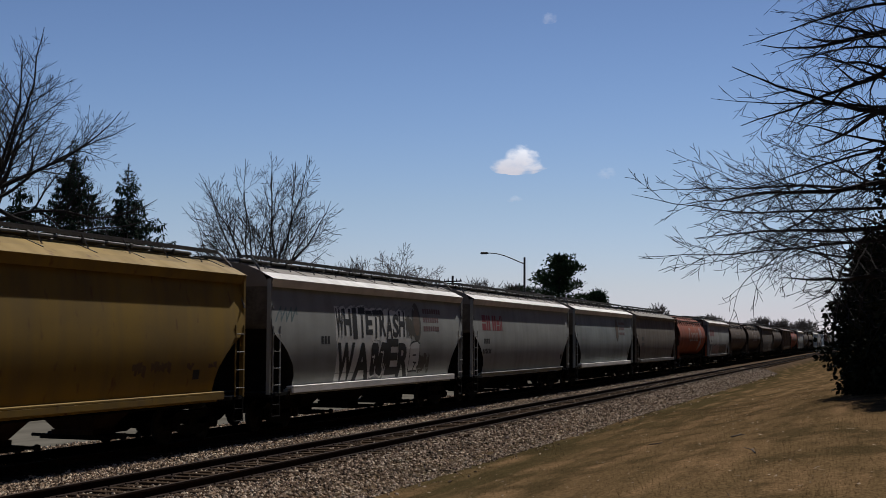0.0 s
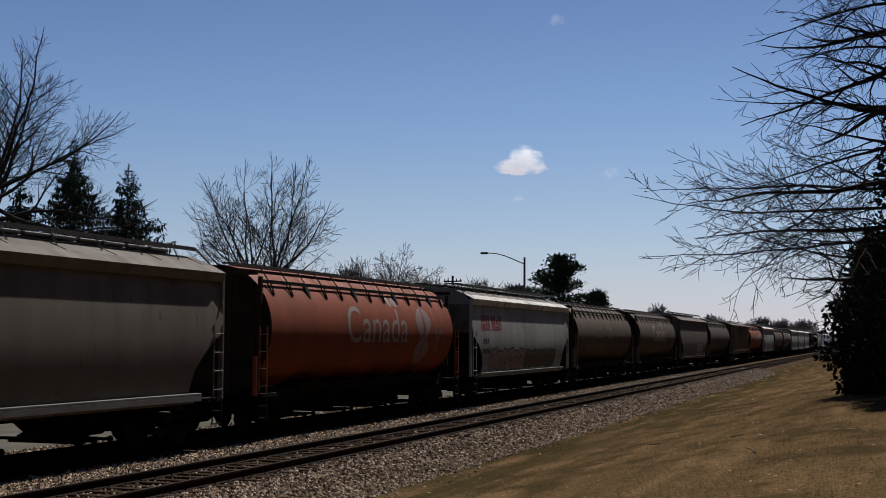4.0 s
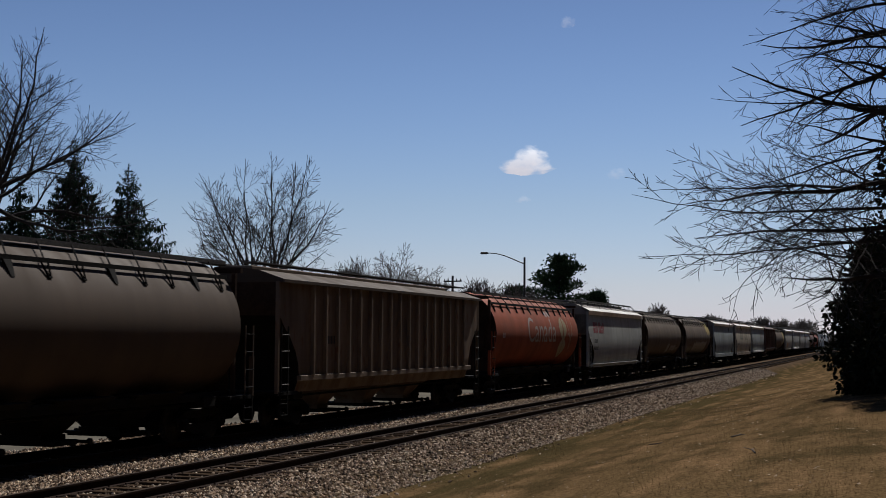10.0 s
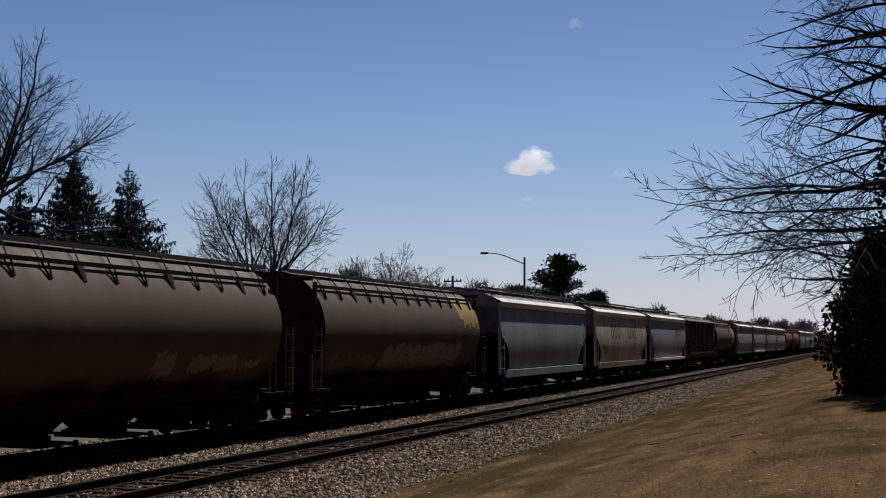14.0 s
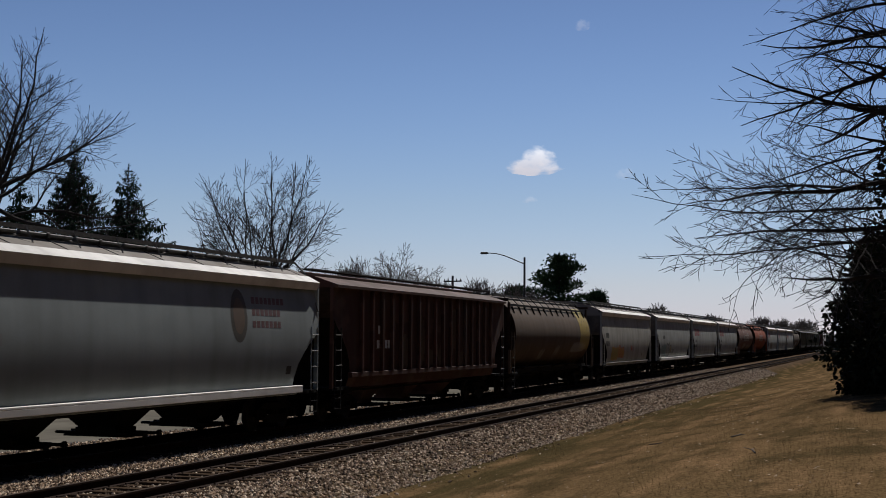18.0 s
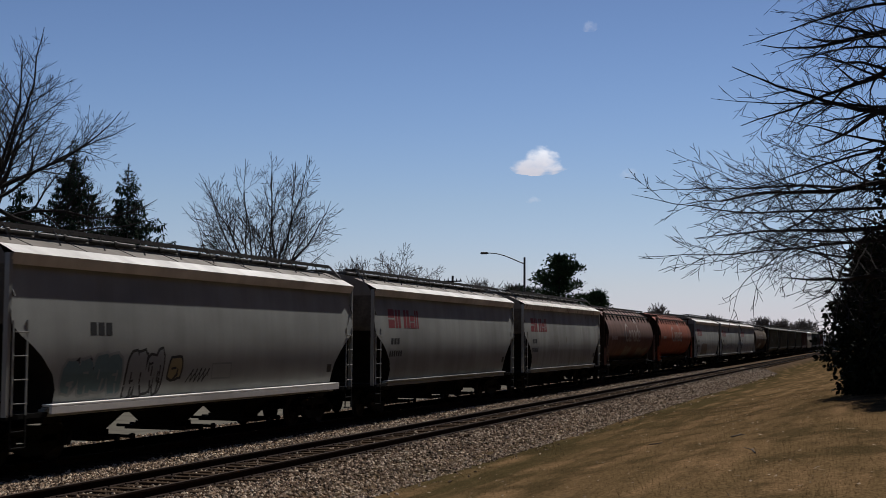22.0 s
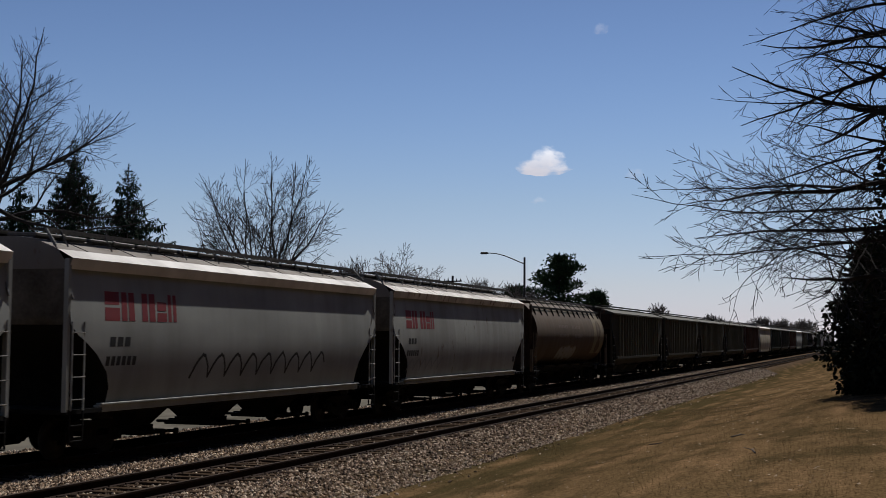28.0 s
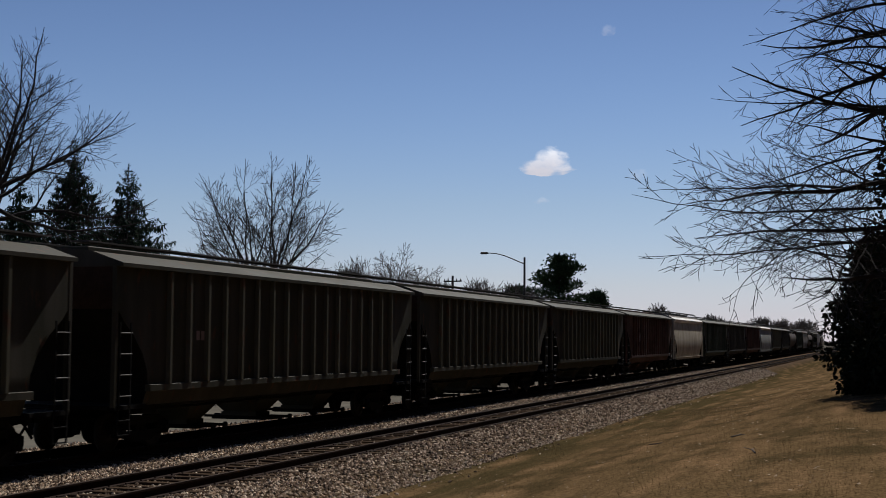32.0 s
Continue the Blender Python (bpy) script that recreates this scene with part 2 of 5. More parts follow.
def build_ballast():
    mat = stone_material()

    def near(rng):
        y = 17 + 110 * rng.rand() ** 2.4
        x = -15.6 + 6.1 * rng.rand()
        if rng.rand() < 0.06:
            x += rng.rand() * 0.9
        gap = abs(x - NEAR_TRACK)
        if gap < 0.85 and rng.rand() < 0.86:
            x = NEAR_TRACK + 1.0 + 1.8 * rng.rand()
            gap = 1.4
        drop = 0.0 if gap > 1.35 else 0.028
        return x, y, ground_height(x, y) + drop + 0.01, 1.0 + (y - 17) / 130
    scatter_stones("ballast", 62000, near, 0.034, mat, "grey-pink crushed stone ballast beside the rails", "ballast")

    def beyond(rng):
        y = 20 + 90 * rng.rand() ** 1.7
        x = -21.2 + 5.2 * rng.rand()
        return x, y, ground_height(x, y) + 0.01, 1.1 + (y - 17) / 130
    scatter_stones("ballast", 14000, beyond, 0.036, mat, "crushed stone ballast under the far track", "ballast")


def rail_mesh(y0, y1):
    prof = [(-.07, -.17), (.07, -.17), (.07, -.155), (.012, -.135), (.012, -.045), (.036, -.035), (.036, -.004), (.028, 0), (-.028, 0), (-.036, -.004), (-.036, -.035), (-.012, -.045), (-.012, -.135), (-.07, -.155)]
    b = Build()
    b.sheet([[(x, y, z) for x, z in prof] for y in (y0, y1)], wrap=True)
    b.f += [tuple(range(len(prof))), tuple(reversed(range(len(prof), 2 * len(prof))))]
    me = b.mesh("rail", RAIL, RAILTOP)
    for f in me.polygons:
        if f.normal.z > 0.9 and f.center.z > -0.01:
            f.material_index = 1
    return me


def build_track(x, label):
    track = thing("railway_track", label, "railway track", pose(x, 0, 0), "parallel railway tracks")
    r = rail_mesh(-60, 700)
    for sx in (-0.7525, 0.7525):
        piece("rail", r, track, pose(sx, 0, 0))
    tie = Build().box(-1.3, 1.3, -0.115, 0.115, -0.33, -0.160).mesh("tie", TIE, bevel=0.012)
    plate = Build().box(-0.18, 0.18, -0.09, 0.09, -0.172, -0.158).box(-0.12, -0.09, -0.06, -0.03, -0.158, -0.135).box(0.09, 0.12, 0.03, 0.06, -0.158, -0.135).mesh("tie_plate", RAIL)
    rng = random.Random(int(x * 10))
    n = 0
    for i in range(300):
        y = 12 + i * 0.52 + rng.uniform(-.03, .03)
        t = piece("tie", tie, track, pose(rng.uniform(-.05, .05), y, rng.uniform(-.012, .012), 0, 0, rng.uniform(-1.2, 1.2)))
        if i < 150 and x > -14:
            for sx in (-0.7525, 0.7525):
                piece("tie_plate", plate, t, pose(sx, 0, 0))
    rest = Build()
    for i in range(420):
        y = 12 + (300 + i) * 0.52
        rest.box(-1.3, 1.3, y - .115, y + .115, -.33, -.172)
    piece("ties", rest.mesh("ties", TIE), track, kind="stuff")



def build_lawn():
    """Short dry blades, fallen leaves and a few twigs on the lawn."""
    rng = np.random.RandomState(3)
    V, F = [], []
    for i in range(60000):
        y = 12.5 + 45 * rng.rand() ** 2.0
        x = -9.9 + 11.2 * rng.rand()
        z = ground_height(x, y)
        a, h, lean = rng.rand() * 6.283, (0.008 + 0.015 * rng.rand()) * (1 + (y - 12) / 60), rng.rand() * 1.6
        w = 0.004 * (1 + (y - 12) / 20)
        ca, sa = math.cos(a), math.sin(a)
        b = len(V)
        V += [(x - ca * w, y - sa * w, z - .005), (x + ca * w, y + sa * w, z - .005), (x - sa * h * lean, y + ca * h * lean, z + h)]
        F.append((b, b + 1, b + 2))
    m = leaf_material("dry_grass",  (0.05, 0.034, 0.016), (0.17, 0.108, 0.052), 0.4)
    tagged(piece("grass", mesh_from("grass", V, F, [m])), label="short dry winter grass on the lawn", category="grass", kind="stuff")
    V, F = [], []
    for i in range(620):
        y = 13 + 60 * rng.rand() ** 1.6
        x = -9.5 + 10.5 * rng.rand()
        z = ground_height(x, y) + .03
        a, s = rng.rand() * 6.283, 0.02 + 0.035 * rng.rand()
        ca, sa = math.cos(a) * s, math.sin(a) * s
        b = len(V)
        V += [(x - ca, y - sa, z), (x + sa * .6, y - ca * .6, z + .012 * rng.rand()), (x + ca, y + sa, z + .03 * rng.rand()), (x - sa * .6, y + ca * .6, z + .012 * rng.rand())]
        F.append((b, b + 1, b + 2, b + 3))
    m = leaf_material("dead_leaf", (0.07, 0.042, 0.02), (0.36, 0.27, 0.18))
    tagged(piece("leaf_litter", mesh_from("leaf_litter", V, F, [m])), label="scattered dry fallen leaves on the lawn", category="leaves", kind="stuff")
    for x, y, turn, ln in ((-3.3, 30.3, 60, .75), (-5.6, 33.0, 20, .5), (-2.2, 24.0, 100, .6)):
        t = Build().tube((0, 0, 0), (ln * .5, .04, .03), .018, .015, 6).tube((ln * .5, .04, .03), (ln, -.03, .02), .015, .006, 6).tube((ln * .5, .04, .03), (ln * .75, .16, .05), .01, .005, 5)
        tagged(piece("stick", t.mesh("stick", PALE), None, pose(x, y, ground_height(x, y) + .015, 0, 0, turn)), label="bleached fallen stick lying on the lawn", category="stick", group="sticks on the lawn")


def build_sky_blocker():
    """Unseen woods added behind the camera; they close the lawn off and keep skylight off the cars."""
    m = plain("blocker_foliage", (0.010, 0.014, 0.007), (0.035, 0.036, 0.022), .8, 1.0, 0, 1.0, .3)
    b = Build()
    ys = np.arange(-160, 330, 3.5)
    rows = []
    for k in range(15):
        t = k / 14
        row = []
        for y in ys:
            h = 29 + 4 * noise.noise((y * .07, 0, 5)) + 1.6 * noise.noise((y * .4, 1, 5))
            out = 3.4 * math.sin(t * math.pi) ** .7 + 1.5 * noise.noise((y * .25, t * 6, 2)) + .7 * noise.noise((y * .9, t * 15, 8))
            z = .9 + h * (math.sin(t * math.pi) ** .8)
            row.append((18.0 - 6.5 * math.cos(t * math.pi) * .9 + (out if t > .5 else -out) * .4, y, z - (.4 if k in (0, 14) else 0)))
        rows.append(row)
    b.sheet(rows)
    tagged(piece("backdrop", mesh_from("backdrop", b.v, b.f, [m])), label="unseen added belt of dark woods that blocks skylight", category="woods", kind="structure")


# ------------------------------------------------------------------ freight cars
# A car's own space: y along the car, +x the side towards the camera, z = 0 the top of the rails.
SIDE = [(0.98, 1.41), (1.20, 1.475), (1.45, 1.528), (1.75, 1.567), (2.1, 1.590), (2.3, 1.595), (2.5, 1.590), (2.7, 1.578), (2.9, 1.562), (3.1, 1.540), (3.35, 1.510), (3.6, 1.476), (3.82, 1.443)]


def hopper_side(z):
    return float(np.interp(z, [s[0] for s in SIDE], [s[1] for s in SIDE]))


def tank_side(z):
    t = max(-1.0, min(1.0, (z - 2.70) / 1.68))
    return 1.58 * math.sqrt(max(0.0, 1 - t * t))


def flat_side(z):
    return 1.545


def truck_parts(car, y):
    """One four-wheeled truck under a car."""
    t = piece("truck", TRUCK["bolster"], car, pose(0, y, 0), "black cast-steel four-wheel truck")
    for sx in (-1, 1):
        piece("side_frame", TRUCK["frame"], t, pose(sx * 1.0, 0, 0))
        for sy in (-0.89, 0.89):
            piece("wheel", TRUCK["wheel"], t, pose(sx * 0.7525, sy, 0.42))
            piece("axle_box", TRUCK["box"], t, pose(sx * 1.03, sy, 0.43))
    return t


TRUCK = {}


def build_truck_meshes():
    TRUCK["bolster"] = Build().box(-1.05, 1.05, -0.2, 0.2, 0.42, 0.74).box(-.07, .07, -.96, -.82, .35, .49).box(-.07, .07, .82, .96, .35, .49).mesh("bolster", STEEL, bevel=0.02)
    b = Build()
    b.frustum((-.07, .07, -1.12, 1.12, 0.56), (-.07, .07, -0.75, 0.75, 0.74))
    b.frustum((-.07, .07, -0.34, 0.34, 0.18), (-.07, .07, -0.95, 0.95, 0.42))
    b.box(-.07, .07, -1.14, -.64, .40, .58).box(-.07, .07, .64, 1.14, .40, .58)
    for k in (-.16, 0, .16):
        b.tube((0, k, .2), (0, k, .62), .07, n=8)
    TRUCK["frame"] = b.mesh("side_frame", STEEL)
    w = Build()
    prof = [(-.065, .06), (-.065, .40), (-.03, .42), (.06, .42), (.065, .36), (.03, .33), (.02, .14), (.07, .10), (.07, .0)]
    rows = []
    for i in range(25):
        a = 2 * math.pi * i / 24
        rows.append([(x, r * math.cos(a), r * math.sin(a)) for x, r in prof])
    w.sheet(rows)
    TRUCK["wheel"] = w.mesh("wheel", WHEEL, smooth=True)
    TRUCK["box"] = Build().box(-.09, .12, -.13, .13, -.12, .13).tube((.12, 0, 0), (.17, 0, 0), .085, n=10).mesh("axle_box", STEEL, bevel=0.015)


def ladder(name, height, width, rungs, stile, rung):
    b = Build()
    for k in (-width / 2, width / 2):
        b.box(-.012, .012, k - .02, k + .02, 0, height)
    cut = len(b.f)
    for i in range(rungs):
        z = height * (i + 0.5) / rungs
        b.tube((.03, -width / 2, z), (.03, width / 2, z), .012, n=6)
    me = mesh_from(name, b.v, b.f, [stile, rung])
    for f in me.polygons:
        f.material_index = 1 if f.index >= cut else 0
    return me


def coupler_mesh():
    b = Build().box(-.1, .1, -.75, .05, .74, .96)
    b.box(-.19, .19, .05, .16, .70, 1.0).box(-.19, -.09, .16, .36, .72, .98).box(.09, .19, .16, .28, .72, .98)
    b.tube((.3, -.2, .8), (.34, .1, .42), .03, n=6)
    return b.mesh("coupler", STEEL)


def under_parts(car, bays, half, gate_z=0.36, top=1.12, width=1.42):
    """Hopper bays with their outlet gates, hung between the trucks; returns the bays to be painted."""
    made = []
    span = 2 * half / bays
    for i in range(bays):
        y = -half + span * (i + 0.5)
        bay = piece("hopper_bay", UNDER[bays][0], car, pose(0, y, 0))
        piece("outlet_gate", UNDER[bays][1], bay)
        made.append(bay)
    pipe = Build().tube((.95, -half - 1, .86), (.95, half + 1, .86), .03, n=6).mesh("brake_pipe", STEEL)
    piece("brake_pipe", pipe, car)
    return made


UNDER = {}


def build_under_meshes():
    for bays, span in ((3, 3.62), (4, 2.85)):
        h = span / 2 - 0.40
        b = Build().frustum((-.44, .44, -.34, .34, .42), (-.76, .76, -.68, .68, .84)).frustum((-.76, .76, -.68, .68, .836), (-1.40, 1.40, -h, h, 1.22))
        b.box(-.52, .52, -.42, .42, .36, .46)
        g = Build().box(-.8, .8, -.44, .44, .26, .36).tube((-1.1, -.3, .33), (1.15, -.3, .33), .035, n=8).tube((-1.1, .3, .33), (1.15, .3, .33), .035, n=8)
        g.tube((1.15, -.3, .33), (1.22, -.3, .33), .075, n=8).tube((1.15, .3, .33), (1.22, .3, .33), .075, n=8)
        # bays start near-black, with the shade beneath the car in their colour
        UNDER[bays] = (b.mesh("hopper_bay", SHADE_GRIME), g.mesh("outlet_gate", STEEL))


def end_gear(car, length, body_end, paint_mats, post_top=4.0):
    """Platforms, ladders, brake wheel and couplers at both ends."""
    plat = Build().box(-1.55, 1.55, 0, 1.25, .95, 1.04).box(-.35, .35, -.3, 1.3, .72, .96).mesh("end_platform", STEEL)
    lad = ladder("ladder", 1.75, .42, 4, GALV, RUNG)
    step = Build().box(-.012, .012, -.24, -.2, 0, .62).box(-.012, .012, .2, .24, 0, .62).box(-.05, .03, -.22, .22, 0, .02).box(-.05, .03, -.22, .22, .3, .32).mesh("stirrup_step", STEEL)
    post = Build().box(-.05, .05, -.05, .05, 1.0, post_top).mesh("end_post", STEEL)
    wheel = Build()
    rows = []
    for i in range(17):
        a = 2 * math.pi * i / 16
        rows.append([((.26 + .02 * math.cos(c)) * math.cos(a), .02 * math.sin(c), (.26 + .02 * math.cos(c)) * math.sin(a)) for c in (0, 1.57, 3.14, 4.71)])
    wheel.sheet(rows, wrap=True).tube((-.26, 0, 0), (.26, 0, 0), .014).tube((0, 0, -.26), (0, 0, .26), .014)
    wheel = wheel.mesh("brake_wheel", STEEL)
    coup = coupler_mesh()
    for s in (-1, 1):
        a, b = sorted((s * (length / 2 - .6), s * (length / 2 - 4.0)))
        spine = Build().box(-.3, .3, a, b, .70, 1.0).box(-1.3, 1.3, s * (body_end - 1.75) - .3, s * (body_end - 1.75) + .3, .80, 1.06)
        piece("stub_sill", spine.mesh("stub_sill", SHADE_GRIME, bevel=.02), car)
    for s, rz in ((1, 0), (-1, 180)):
        piece("end_platform", plat, car, pose(0, s * (body_end - 1.2), 0, 0, 0, rz))
        piece("coupler", coup, car, pose(0, s * (length / 2 - .2), 0, 0, 0, rz))
        for sx in (-1, 1):
            piece("ladder", lad, car, pose(sx * 1.58, s * (body_end - .27), 1.02, 0, 0, 0 if sx > 0 else 180))
            piece("stirrup_step", step, car, pose(sx * 1.57, s * (body_end - .27), .42, 0, 0, 0 if sx > 0 else 180))
            piece("end_post", post, car, pose(sx * 1.5, s * (body_end + .02), 0))
    piece("brake_wheel", wheel, car, pose(.55, body_end + .25, 2.6))


def roof_walk(car, half, x0, x1, z, posts, foot):
    """Two gratings along the roof on slanting brackets that stand on the hip."""
    g = Build()
    for s in (-1, 1):
        a, b = sorted((s * x0, s * x1))
        g.box(a, b, -half, half, z, z + .035)
        g.box(s * x1 - .02, s * x1 + .02, -half, half, z - .06, z + .01)
    piece("running_board", g.mesh("running_board", GRATE), car, label="dark steel running boards along the roof")
    br = Build().tube((x1, 0, z + .02), (foot[0], 0, foot[1]), .017, n=5).mesh("bracket", RUNG)
    for i in range(posts):
        y = -half + 2 * half * (i + 0.3) / posts
        piece("bracket", br, car, pose(0, y, 0))
    for s in (-1, 1):
        r = Build().tube((x1, s * half, z), (foot[0] + .12, s * (half + .12), foot[1] - .02), .03, n=6).tube((foot[0] + .12, s * (half + .12), foot[1] - .02), (1.58, s * (half + .1), 3.2), .022, n=6)
        piece("grab_rail", r.mesh("grab_rail", RUNG), car)


def hopper_body(B, prof, end_cut):
    """A closed car body skinned over rows of equal height; end_cut(z) draws the ends in."""
    ys = np.linspace(-1, 1, 15)
    b = Build()
    rows = []
    for x, z in prof:
        h = B / 2 - end_cut(z)
        rows.append([(x, y * h, z) for y in ys])
    b.sheet(rows)
    m = [[(-x, y, z) for x, y, z in r] for r in rows]
    b.sheet(m)
    for s in (0, -1):
        b.sheet([[rows[i][s], m[i][s]] for i in range(len(rows))])
    b.sheet([rows[0], m[0]])
    return b


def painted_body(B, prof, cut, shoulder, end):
    """The body mesh: painted sides and head, slope sheets at the ends in grime and painted shade."""
    me = hopper_body(B, prof, cut).mesh("body", STEEL, SHADE_GRIME, end, smooth=True)
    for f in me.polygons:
        # shade of the end recess and underside is painted by the dark slot
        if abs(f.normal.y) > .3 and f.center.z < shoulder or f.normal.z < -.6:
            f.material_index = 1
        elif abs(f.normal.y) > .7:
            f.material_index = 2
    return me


END_DIRT = plain("road_dirt_on_steel", (0.05, 0.043, 0.036), (0.13, 0.115, 0.097), 1.5, 0.95, 0, 0.2, 0.01, 0.05)
# dirt on car ends; also stands for shade on the yellow car's bays
TANK_DIRT_SHADE = plain("red_brown_dirt_and_shade", (0.022, 0.013, 0.009), (0.06, 0.036, 0.025), 1.5, 0.95, 0, 0.2, 0.01, 0.05)


def hopper_template():
    """Smooth-sided covered hopper."""
    L, B = 18.0, 16.25
    car = thing("hopper_car", "", "freight car", pose(0, 0, -60))

    def cut(z):
        t = min(1, max(0, (2.62 - z) / 1.2))
        return 1.45 * (1 - (1 - t) ** 1.8)
    prof = [(x, z) for z, x in SIDE]
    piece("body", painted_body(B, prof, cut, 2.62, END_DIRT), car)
    edge = [(1.40, 3.80), (1.522, 3.80), (1.60, 4.01), (1.25, 4.19)]
    upper = [(1.25, 4.19), (0.72, 4.40), (0.3, 4.46)]
    for s in (-1, 1):
        b = Build().sheet([[(s * x, y, z) for y in np.linspace(-B / 2 - .02, B / 2 + .02, 12)] for x, z in edge])
        piece("roof_edge", b.mesh("roof_edge", STEEL), car)
    roof = Build()
    rows = [[(x, y, z) for y in np.linspace(-B / 2 - .015, B / 2 + .015, 12)] for x, z in upper]
    rows += [[(-x, y, z) for x, y, z in r] for r in reversed(rows)]
    roof.sheet(rows)
    for k in (0, -1):
        b0 = len(roof.v)
        roof.v += [(x, y, z) for r in rows for x, y, z in (r[k],)] + [(-1.52, rows[0][k][1], 3.80), (1.52, rows[0][k][1], 3.80)]
        roof.f.append(tuple(range(b0, b0 + len(rows) + 2)))
    piece("roof", roof.mesh("roof", STEEL), car)
    seam = Build()
    seam.tube((1.25, 0, 4.194), (.72, 0, 4.404), .014, n=4)
    seam = seam.mesh("roof_seam", GRATE)
    for k in range(9):
        piece("roof_seam", seam, car, pose(0, -B / 2 + 1.0 + k * 1.84, 0))
    hat = Build().box(-.32, .32, -B / 2 + .5, B / 2 - .5, 4.40, 4.50)
    piece("hatch_trough", hat.mesh("hatch_trough", GALV, bevel=.02), car)
    cover = Build().box(-.36, .36, -.9, .9, 4.50, 4.58).box(-.4, -.36, -.06, .06, 4.46, 4.6).box(.36, .4, -.06, .06, 4.46, 4.6).mesh("hatch_cover", GALV, bevel=.02)
    for i in range(8):
        piece("hatch_cover", cover, car, pose(0, -B / 2 + 1.42 + i * 1.91, 0))
    roof_walk(car, B / 2 - .15, .42, .85, 4.60, 10, (1.04, 4.28))
    for s in (-1, 1):
        sill = Build()
        for x0, x1, z0, z1 in ((1.34, 1.49, .94, 1.085), (1.40, 1.555, 1.085, 1.125)):
            a, b = sorted((s * x0, s * x1))
            sill.box(a, b, -B / 2 + 1.2, B / 2 - 1.2, z0, z1)
        piece("side_sill", sill.mesh("side_sill", STEEL, bevel=.008), car)
    under_parts(car, 3, 5.43)
    end_gear(car, L, B / 2, None)
    for y in (-6.55, 6.55):
        truck_parts(car, y)
    return car


def tank_template():
    """Cylindrical covered hopper."""
    L, B, T = 18.2, 16.6, 15.1
    car = thing("hopper_car", "", "freight car", pose(0, 0, -60))
    n = 48
    rows = []
    for y in np.linspace(-T / 2, T / 2, 11):
        rows.append([(1.58 * math.cos(2 * math.pi * i / n), y, 2.70 + 1.68 * math.sin(2 * math.pi * i / n)) for i in range(n)])
    piece("tank", Build().sheet(rows, wrap=True).mesh("tank", STEEL, smooth=True), car)
    for s in (-1, 1):
        e = Build()
        ring = lambda y, k, dz: [(1.58 * k * math.cos(2 * math.pi * i / n), s * y, 2.70 + dz + (1.68 * k) * math.sin(2 * math.pi * i / n)) for i in range(n)]
        e.sheet([ring(T / 2, 1.0, 0), ring(T / 2 - .02, .97, 0), ring(T / 2 - .35, .93, -.05)], wrap=True)
        b0 = len(e.v)
        e.v += ring(T / 2 - .35, .93, -.05)
        e.f.append(tuple(range(b0, b0 + n)))
        piece("tank_end", e.mesh("tank_end", STEEL), car)
        f = Build()
        for sx in (-1, 1):
            f.box(sx * .62 - .05, sx * .62 + .05, s * (B / 2 - .25) - .05, s * (B / 2 - .25) + .05, 1.0, 4.25)
            f.box(sx * 1.3 - .05, sx * 1.3 + .05, s * (B / 2 - .6) - .05, s * (B / 2 - .6) + .05, 1.0, 4.05)
            f.tube((sx * 1.3, s * (B / 2 - .6), 3.9), (sx * .9, s * (T / 2 - .3), 2.1), .05, n=6)
        f.box(-1.35, 1.35, s * (B / 2 - .3) - .06, s * (B / 2 - .3) + .06, 4.08, 4.2)
        f.box(-1.2, 1.2, s * (T / 2 + .1) - .04, s * (T / 2 + .1) + .04, 1.0, 1.7)
        piece("end_frame", f.mesh("end_frame", STEEL), car)
    trough = Build().box(-.3, .3, -T / 2 + .3, T / 2 - .3, 4.28, 4.38)
    piece("hatch_trough", trough.mesh("hatch_trough", STEEL, bevel=.02), car)
    w = Build()
    for s in (-1, 1):
        a, b = sorted((s * .48, s * .72))
        w.box(a, b, -B / 2, B / 2, 4.36, 4.395)
        a, b = sorted((s * .70, s * .74))
        w.box(a, b, -B / 2, B / 2, 4.31, 4.41)
    piece("running_board", w.mesh("running_board", GRATE), car, label="dark steel running boards along the roof")
    for s in (-1, 1):
        a, b = sorted((s * 1.16, s * 1.22))
        piece("stringer", Build().box(a, b, -T / 2 + .1, T / 2 - .1, 3.90, 3.99).mesh("stringer", STEEL), car)
    brace = ((1.19, 0, 3.97), (.72, .42, 4.36))
    v = Build().tube((1.20, -.11, 3.92), (1.35, -.035, 3.60), .022, n=5).tube((1.20, .11, 3.92), (1.35, .035, 3.60), .022, n=5).tube((1.345, -.06, 3.61), (1.345, .06, 3.61), .024, n=5).tube(*brace, .018, n=5).mesh("bracket", STEEL)
    gusset = Build().frustum((1.24, 1.37, -.05, .05, 3.57), (1.16, 1.22, -.12, .12, 3.90)).tube(*brace, .018, n=5).mesh("gusset", STEEL)
    for i in range(13):
        piece("gusset" if i % 3 == 2 else "bracket", gusset if i % 3 == 2 else v, car, pose(0, -T / 2 + .55 + i * 1.165, 0))
    sill = Build()
    for s in (-1, 1):
        a, b = sorted((s * 1.05, s * 1.2))
        sill.box(a, b, -B / 2 + .2, B / 2 - .2, .95, 1.15)
    # tank sill coloured as dark as the shade below the tank
    piece("side_sill", sill.mesh("side_sill", SHADE_GRIME, bevel=.015), car)
    under_parts(car, 4, 5.7)
    end_gear(car, L, B / 2, None, post_top=2.0)
    for y in (-6.6, 6.6):
        truck_parts(car, y)
    return car


